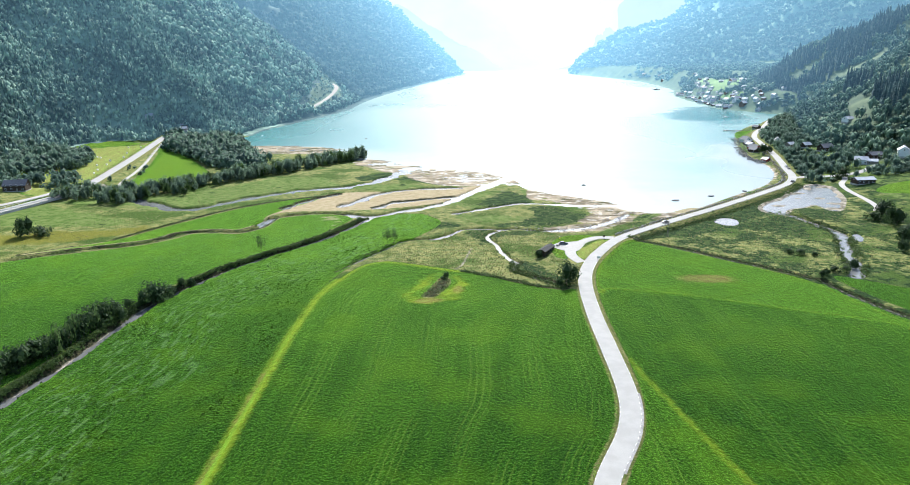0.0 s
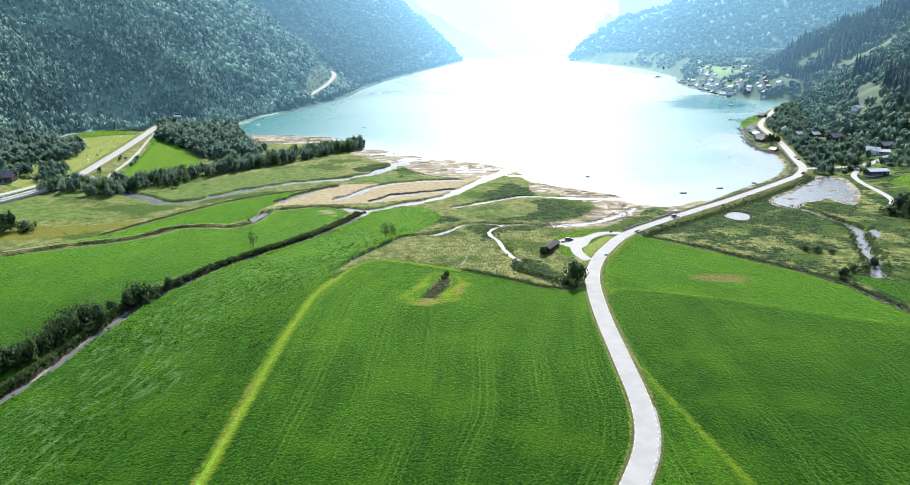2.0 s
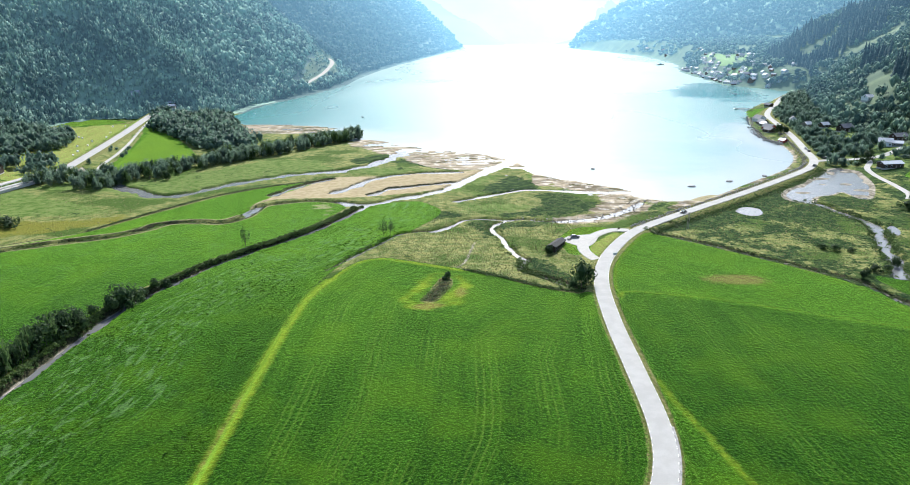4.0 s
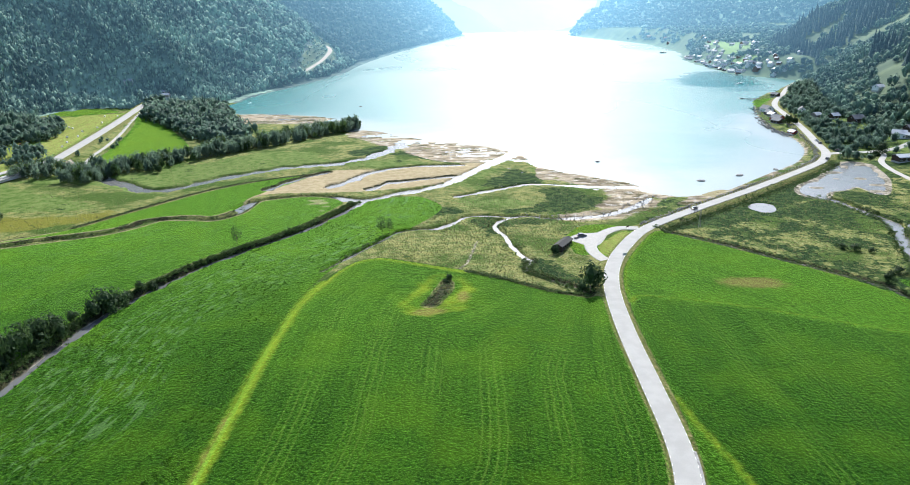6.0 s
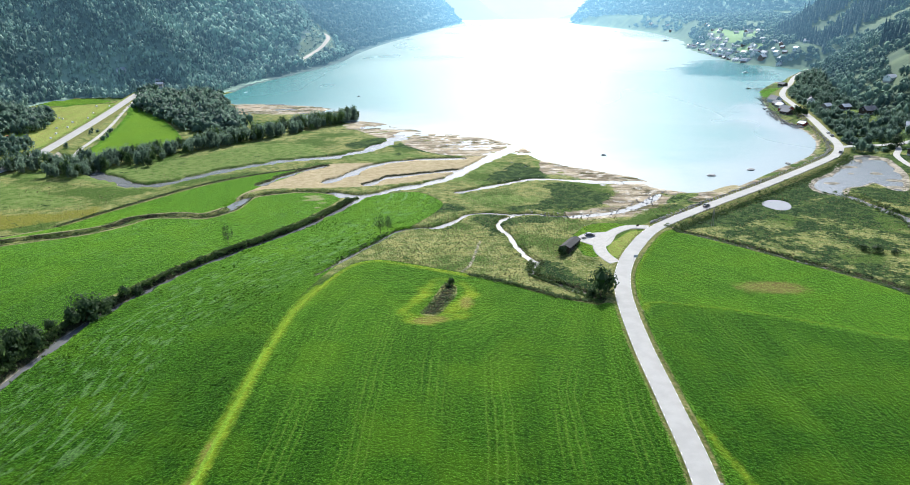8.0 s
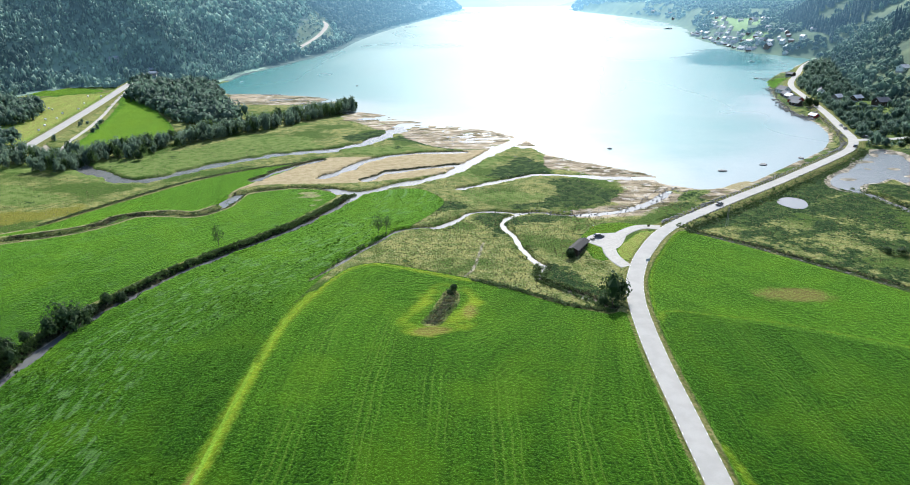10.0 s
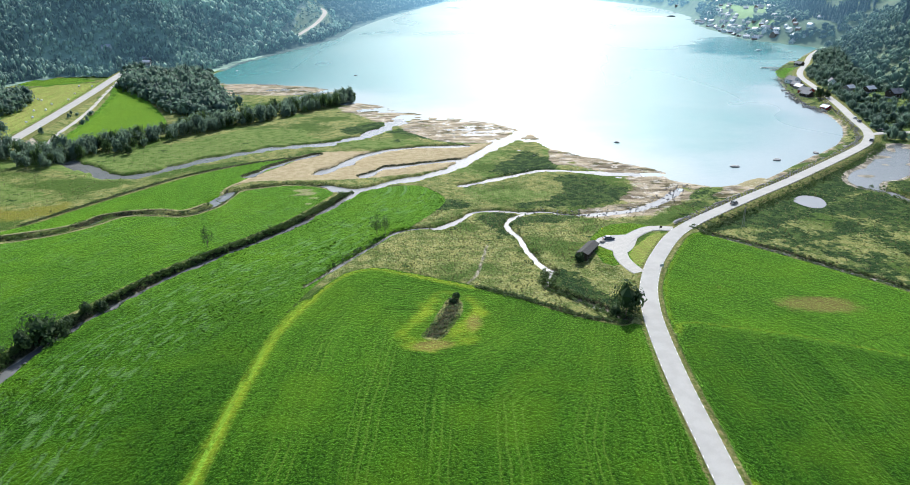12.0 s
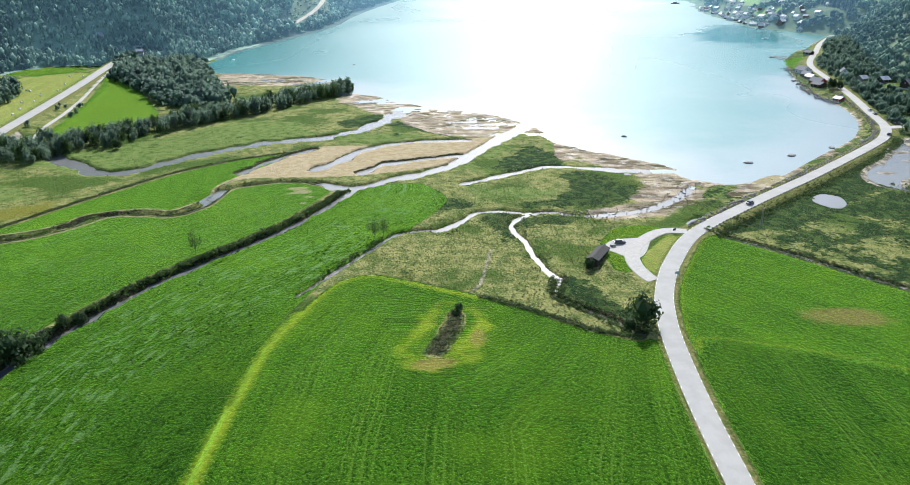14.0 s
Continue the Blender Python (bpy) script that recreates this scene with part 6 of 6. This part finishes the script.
# ---------------------------------------------------------------- bales, stones, boats, piers, rails
def bale():
    ob = root("hay_bale", pose(0, 0, 0), "round hay bale wrapped in white plastic", "bale", "hay bales")
    bm = tube(bmesh.new(), (0, -0.65, 0.66), (0, 0.65, 0.66), 0.68, 0.68, 14)
    bmesh.ops.bevel(bm, geom=[e for e in bm.edges if abs(e.verts[0].co.y - e.verts[1].co.y) < 1e-4], offset=0.1, segments=2, affect="EDGES")
    part("wrap", bm, PLASTIC, ob)
    return ob


spread([bale()], [(-295, 525, 1.0), (-293, 555, 1.0), (-340, 640, 1.0), (-335, 645, 1.0), (-330, 641, 1.0), (-312, 598, 1.0), (-306, 603, 1.0), (-314, 626, 1.0), (-322, 677, 1.0), (-340, 720, 1.0), (-308, 640, 1.0), (-345, 610, 1.0), (-318, 700, 1.0), (-300, 575, 1.0)], "hay bales")


def stone(name, label, seed, size, flat):
    bm = bmesh.new()
    bmesh.ops.create_icosphere(bm, subdivisions=2, radius=1.0)
    for v in bm.verts:
        k = 1 + 0.28 * noise.noise(v.co * 1.7 + Vector((seed, 0, 0))) + 0.1 * noise.noise(v.co * 4 + Vector((0, seed, 0)))
        v.co = Vector((v.co.x * size * k, v.co.y * size * 0.7 * k, v.co.z * flat * k))
    me = bpy.data.meshes.new(name)
    bm.to_mesh(me)
    bm.free()
    me.materials.append(STONE)
    return tagged(new(name, me), label, "rock", "rocks in the shallows")


for k, (x, y, s) in enumerate([(146, 444, 2.6), (174, 457, 2.8), (203, 472, 2.4), (228, 487, 2.0), (96, 502, 1.6), (-103, 812, 1.6), (236, 492, 1.4)]):
    st = stone("rock", "dark wet boulder standing in the shallow water", k * 3.1, s, 0.75)
    st.matrix_basis = pose(x, y, 0.15, 0, 0, 40 * k)
rocky = [leafy(s, 2, 1, 0.01, 1.0, 1.0) for s in (1, 2, 3)]
CAUSE = curve([(84, 349), (118, 380.5), (165, 421.5), (221, 474.5), (239, 495), (252, 519), (263, 552), (280, 606), (296, 662), (309, 713)])
strewn("riprap_stones", np.vstack([fringe([(CAUSE, 560, 0.0, 0.8, (0.5, 1.2), (0.8, 1.8))], 5), fringe([(curve([(268, 590), (270, 632), (286, 690), (314, 770)]), 260, 0.0, 2.5, (0.6, 1.6), (1.0, 3.0))], 6)]), rocky, STONE, "grey riprap stones along the causeway and shore", 51)
strewn("stream_stones", fringe([(TREESTREAM[60:], 110, 2.2, 1.6, (0.3, 0.9), (0.5, 1.4)), (MIDWAY, 60, 2.5, 2.0, (0.2, 0.6), (0.4, 1.2)), (curve([(90, 386), (104, 406), (118, 402)]), 50, 0, 3, (0.3, 0.9), (0.5, 1.5))], 7), rocky, STONE, "scattered dark stones in the stream mouth", 52)


def railing(name, label, line, every, tall, lift, offset, dark=False):
    """A guard rail on posts along a road."""
    ob = root(name, pose(0, 0, 0), label, "guard rail")
    d, n = frames_of(line)
    p = np.column_stack([line[:, :2] + n * offset, line[:, 2] + lift])
    bm = bmesh.new()
    rows = [[bm.verts.new((*q[:2], q[2] + h)) for h in (tall - 0.32, tall)] for q in p]
    back_rows = [[bm.verts.new((*(q[:2] + m * 0.1), q[2] + h)) for h in (tall - 0.32, tall)] for q, m in zip(p, n)]
    for a in range(len(p) - 1):
        for r0 in (rows, back_rows):
            bm.faces.new((r0[a][0], r0[a + 1][0], r0[a + 1][1], r0[a][1]))
        bm.faces.new((rows[a][1], rows[a + 1][1], back_rows[a + 1][1], back_rows[a][1]))
    part("rail", bm, STEEL, ob)
    run = np.concatenate([[0], np.cumsum(np.linalg.norm(np.diff(p[:, :2], axis=0), axis=1))])
    post = mesh_of("post", [(x, y, z) for z in (-0.6, tall - 0.05) for x, y in ((-0.08, -0.08), (0.08, -0.08), (0.08, 0.08), (-0.08, 0.08))], [(4, 5, 6, 7), (0, 1, 5, 4), (1, 2, 6, 5), (2, 3, 7, 6), (3, 0, 4, 7)], STEEL)
    for s in np.arange(1, run[-1], every):
        q = part("post", post, STEEL, ob)
        q.location = [np.interp(s, run, p[:, k]) for k in range(3)]
    return ob


first = int(np.argmin(np.hypot(ROAD[:, 0] - 92, ROAD[:, 1] - 350)))
last = int(np.argmin(np.hypot(ROAD[:, 0] - 240, ROAD[:, 1] - 487)))
guard = tagged(new("guard_stone", mesh_of("guard_stone", [(x * q, y * q, z) for z, q in ((-0.4, 1.0), (0.35, 1.0), (0.55, 0.7)) for x, y in ((-0.32, -0.25), (0.32, -0.25), (0.32, 0.25), (-0.32, 0.25))], [(8, 9, 10, 11)] + [(a + k, a + (k + 1) % 4, a + 4 + (k + 1) % 4, a + 4 + k) for a in (0, 4) for k in range(4)], STONE)), "dark roadside guard stone on the causeway edge", "guard stone", "guard stones")
cw = ROAD[first:last]
cd, cn = frames_of(cw)
crun = np.concatenate([[0], np.cumsum(np.linalg.norm(np.diff(cw[:, :2], axis=0), axis=1))])
spots_done = 0
for side in (3.2, -3.2):
    for s in np.arange(1, crun[-1], 2.9):
        c = [np.interp(s, crun, cw[:, k]) for k in range(3)]
        q = [np.interp(s, crun, cn[:, k]) for k in range(2)]
        m = pose(c[0] + q[0] * side, c[1] + q[1] * side, c[2] - 0.08, 0, 0, 43 + (spots_done * 37) % 20)
        if spots_done:
            copy_thing(guard, m)
        else:
            guard.matrix_basis = m
        spots_done += 1


def utility_pole(x, y, turn):
    ob = root("utility_pole", place(x, y, turn), "weathered wooden twin-leg power pole in the meadow", "utility pole")
    for s in (-1, 1):
        part("leg", tube(bmesh.new(), (s * 0.9, 0, -0.4), (s * 0.25, 0, 8.5), 0.14, 0.1, 8), GREYWOOD, ob)
    arm = part("crossarm", block(bmesh.new(), -1.2, 1.2, -0.06, 0.06, 8.0, 8.18, 0.02), GREYWOOD, ob)
    for s in (-1, 0, 1):
        part("insulator", tube(bmesh.new(), (s * 1.0, 0, 8.18), (s * 1.0, 0, 8.42), 0.06, 0.04, 8), GLASS, arm)


utility_pole(112, 349, 40)
bridge = HIGHWAY[(HIGHWAY[:, 1] > 370) & (HIGHWAY[:, 1] < 485)]
railing("bridge_rail", "pale steel rail on the highway bridge", bridge, 5, 1.1, 0, 4.0)
railing("bridge_rail", "pale steel rail on the highway bridge", bridge, 5, 1.1, 0, -4.0)
girder = ribbon("bridge_girder", bridge, 3.6, CONCRETE, lift=-0.3, thick=1.4, label="concrete girder below the highway bridge", category="bridge")
for y in (392, 415, 438, 460):
    q = HIGHWAY[np.argmin(np.abs(HIGHWAY[:, 1] - y))]
    bm = block(bmesh.new(), q[0] - 2.8, q[0] + 2.8, q[1] - 0.5, q[1] + 0.5, -1.5, q[2] - 0.5, 0.08)
    pr = new("bridge_pier", bpy.data.meshes.new("bridge_pier"))
    bm.to_mesh(pr.data)
    bm.free()
    pr.data.materials.append(CONCRETE)
    tagged(pr, "concrete pier below the highway bridge", "bridge pier", "bridge piers")


def jetty(x, y, turn, long):
    ob = root("jetty", pose(x, y, 0, 0, 0, turn), "low wooden jetty on piles in the fjord", "jetty", "jetties")
    part("deck", block(bmesh.new(), 0, long, -1.2, 1.2, 0.8, 1.0, 0.03), DARKWOOD, ob)
    for k in range(int(long // 4)):
        for s in (-1, 1):
            part("pile", tube(bmesh.new(), (2 + 4 * k, s * 1.0, -2), (2 + 4 * k, s * 1.0, 0.95), 0.14, 0.13), DARKWOOD, ob)


jetty(352, 842, 168, 22)
jetty(345, 828, 172, 13)


def boat(label, x, y, turn, long, name="boat"):
    ob = root(name, pose(x, y, 0, 0, 0, turn), label, "boat", "boats")
    h, w = long / 2, long * 0.16
    bm = bmesh.new()
    lo = [bm.verts.new(q) for q in ((-h, -w * 0.8, -0.3), (h * 0.5, -w * 0.8, -0.3), (h * 0.9, 0, -0.3), (h * 0.5, w * 0.8, -0.3), (-h, w * 0.8, -0.3))]
    hi = [bm.verts.new(q) for q in ((-h, -w, long * 0.07), (h * 0.5, -w, long * 0.08), (h, 0, long * 0.11), (h * 0.5, w, long * 0.08), (-h, w, long * 0.07))]
    bm.faces.new(lo[::-1]), bm.faces.new(hi)
    for k in range(5):
        bm.faces.new((lo[k], lo[(k + 1) % 5], hi[(k + 1) % 5], hi[k]))
    part("hull", bm, WHITE if long < 12 else CARGREY, ob)
    cab = part("cabin", block(bmesh.new(), -h * 0.5, h * 0.35, -w * 0.7, w * 0.7, long * 0.07, long * 0.16, 0.05 * w), WHITE, ob)
    part("window", block(bmesh.new(), -h * 0.4, h * 0.36, -w * 0.71, w * 0.71, long * 0.105, long * 0.135), GLASS, cab)
    if long > 12:
        part("wheelhouse", block(bmesh.new(), 0, h * 0.3, -w * 0.5, w * 0.5, long * 0.16, long * 0.22, 0.1), WHITE, ob)


boat("small passenger ferry crossing the fjord", 520, 1800, -10, 20, "ferry")
boat("small white motor boat moored off the boathouses", 333, 848, 20, 6)
boat("white motor boat anchored in the bay", 402, 1026, 10, 9)
boat("small white boat moored near the wooded shore", -237, 856, 60, 5)
WAKE = curve([(500, 1802, 0.04), (440, 1816, 0.04), (360, 1840, 0.04), (270, 1875, 0.04)])
FOAM = plain("foam", (0.75, 0.8, 0.8), 0.6, 0.1, 0.3)
ribbon("wake", WAKE, 3.5, FOAM, label="white foam wake behind the ferry", category="wake", thick=0.03)


def sign(x, y, turn, label, wide=1.0, tall=0.7, board=WHITE):
    ob = root("sign", place(x, y, turn), label, "sign")
    for s in (-1, 1):
        part("post", tube(bmesh.new(), (s * wide * 0.4, 0, -0.3), (s * wide * 0.4, 0, 1.9), 0.05, 0.05), STEEL, ob)
    part("board", block(bmesh.new(), -wide / 2, wide / 2, -0.08, -0.05, 1.9 - tall, 1.95, 0.01), board, ob)


sign(66.5, 305, 10, "pale road sign on two steel posts", 1.6, 0.9, TIN)
sign(77, 343, 20, "small information board beside the drive", 1.2, 0.8, DARKWOOD)
bin_ob = root("waste_bin", place(54.5, 345, 0), "small yellow waste bin on the lawn", "bin")
YELLOW = plain("yellow_paint", (0.65, 0.55, 0.05), 0.5, 0.1, 2)
part("body", tube(bmesh.new(), (0, 0, 0), (0, 0, 0.9), 0.3, 0.34, 12), YELLOW, bin_ob)
part("lid", tube(bmesh.new(), (0, 0, 0.9), (0, 0, 1.0), 0.37, 0.3, 12), CARGREY, bin_ob)
tbl = root("picnic_table", place(51.5, 330.5, 30, 1.97), "weathered picnic table beside the shed", "table")
part("tabletop", block(bmesh.new(), -0.9, 0.9, -0.4, 0.4, 0.7, 0.76, 0.02), GREYWOOD, tbl)
for s in (-1, 1):
    part("bench", block(bmesh.new(), -0.9, 0.9, s * 0.75 - 0.14, s * 0.75 + 0.14, 0.42, 0.47, 0.02), GREYWOOD, tbl)
    part("leg", block(bmesh.new(), s * 0.6 - 0.05, s * 0.6 + 0.05, -0.75, 0.75, 0.0, 0.7), GREYWOOD, tbl)


# ---------------------------------------------------------------- road paint: broken edge lines
def dashes(name, line, offset, on, gap, lo, hi, label):
    d, n = frames_of(line)
    run = np.concatenate([[0], np.cumsum(np.linalg.norm(np.diff(line[:, :2], axis=0), axis=1))])
    v, f = [], []
    for s in np.arange(lo, min(hi, run[-1] - on), on + gap):
        for q in (s, s + on):
            c = np.array([np.interp(q, run, line[:, k]) for k in range(3)])
            m = np.array([np.interp(q, run, n[:, k]) for k in range(2)])
            for w in (-0.05, 0.05):
                v.append((*(c[:2] + m * (offset + w)), c[2] + 0.035))
        k = len(v)
        f.append((k - 4, k - 3, k - 1, k - 2))
    tagged(new(name, mesh_of(name, v, f, LINE)), label, "road marking", kind="structure")


dashes("trim_1", ROAD, 2.75, 1.0, 2.0, 10, 560, "broken white edge line on the asphalt")
dashes("trim_2", ROAD, -2.75, 1.0, 2.0, 10, 560, "broken white edge line on the asphalt")
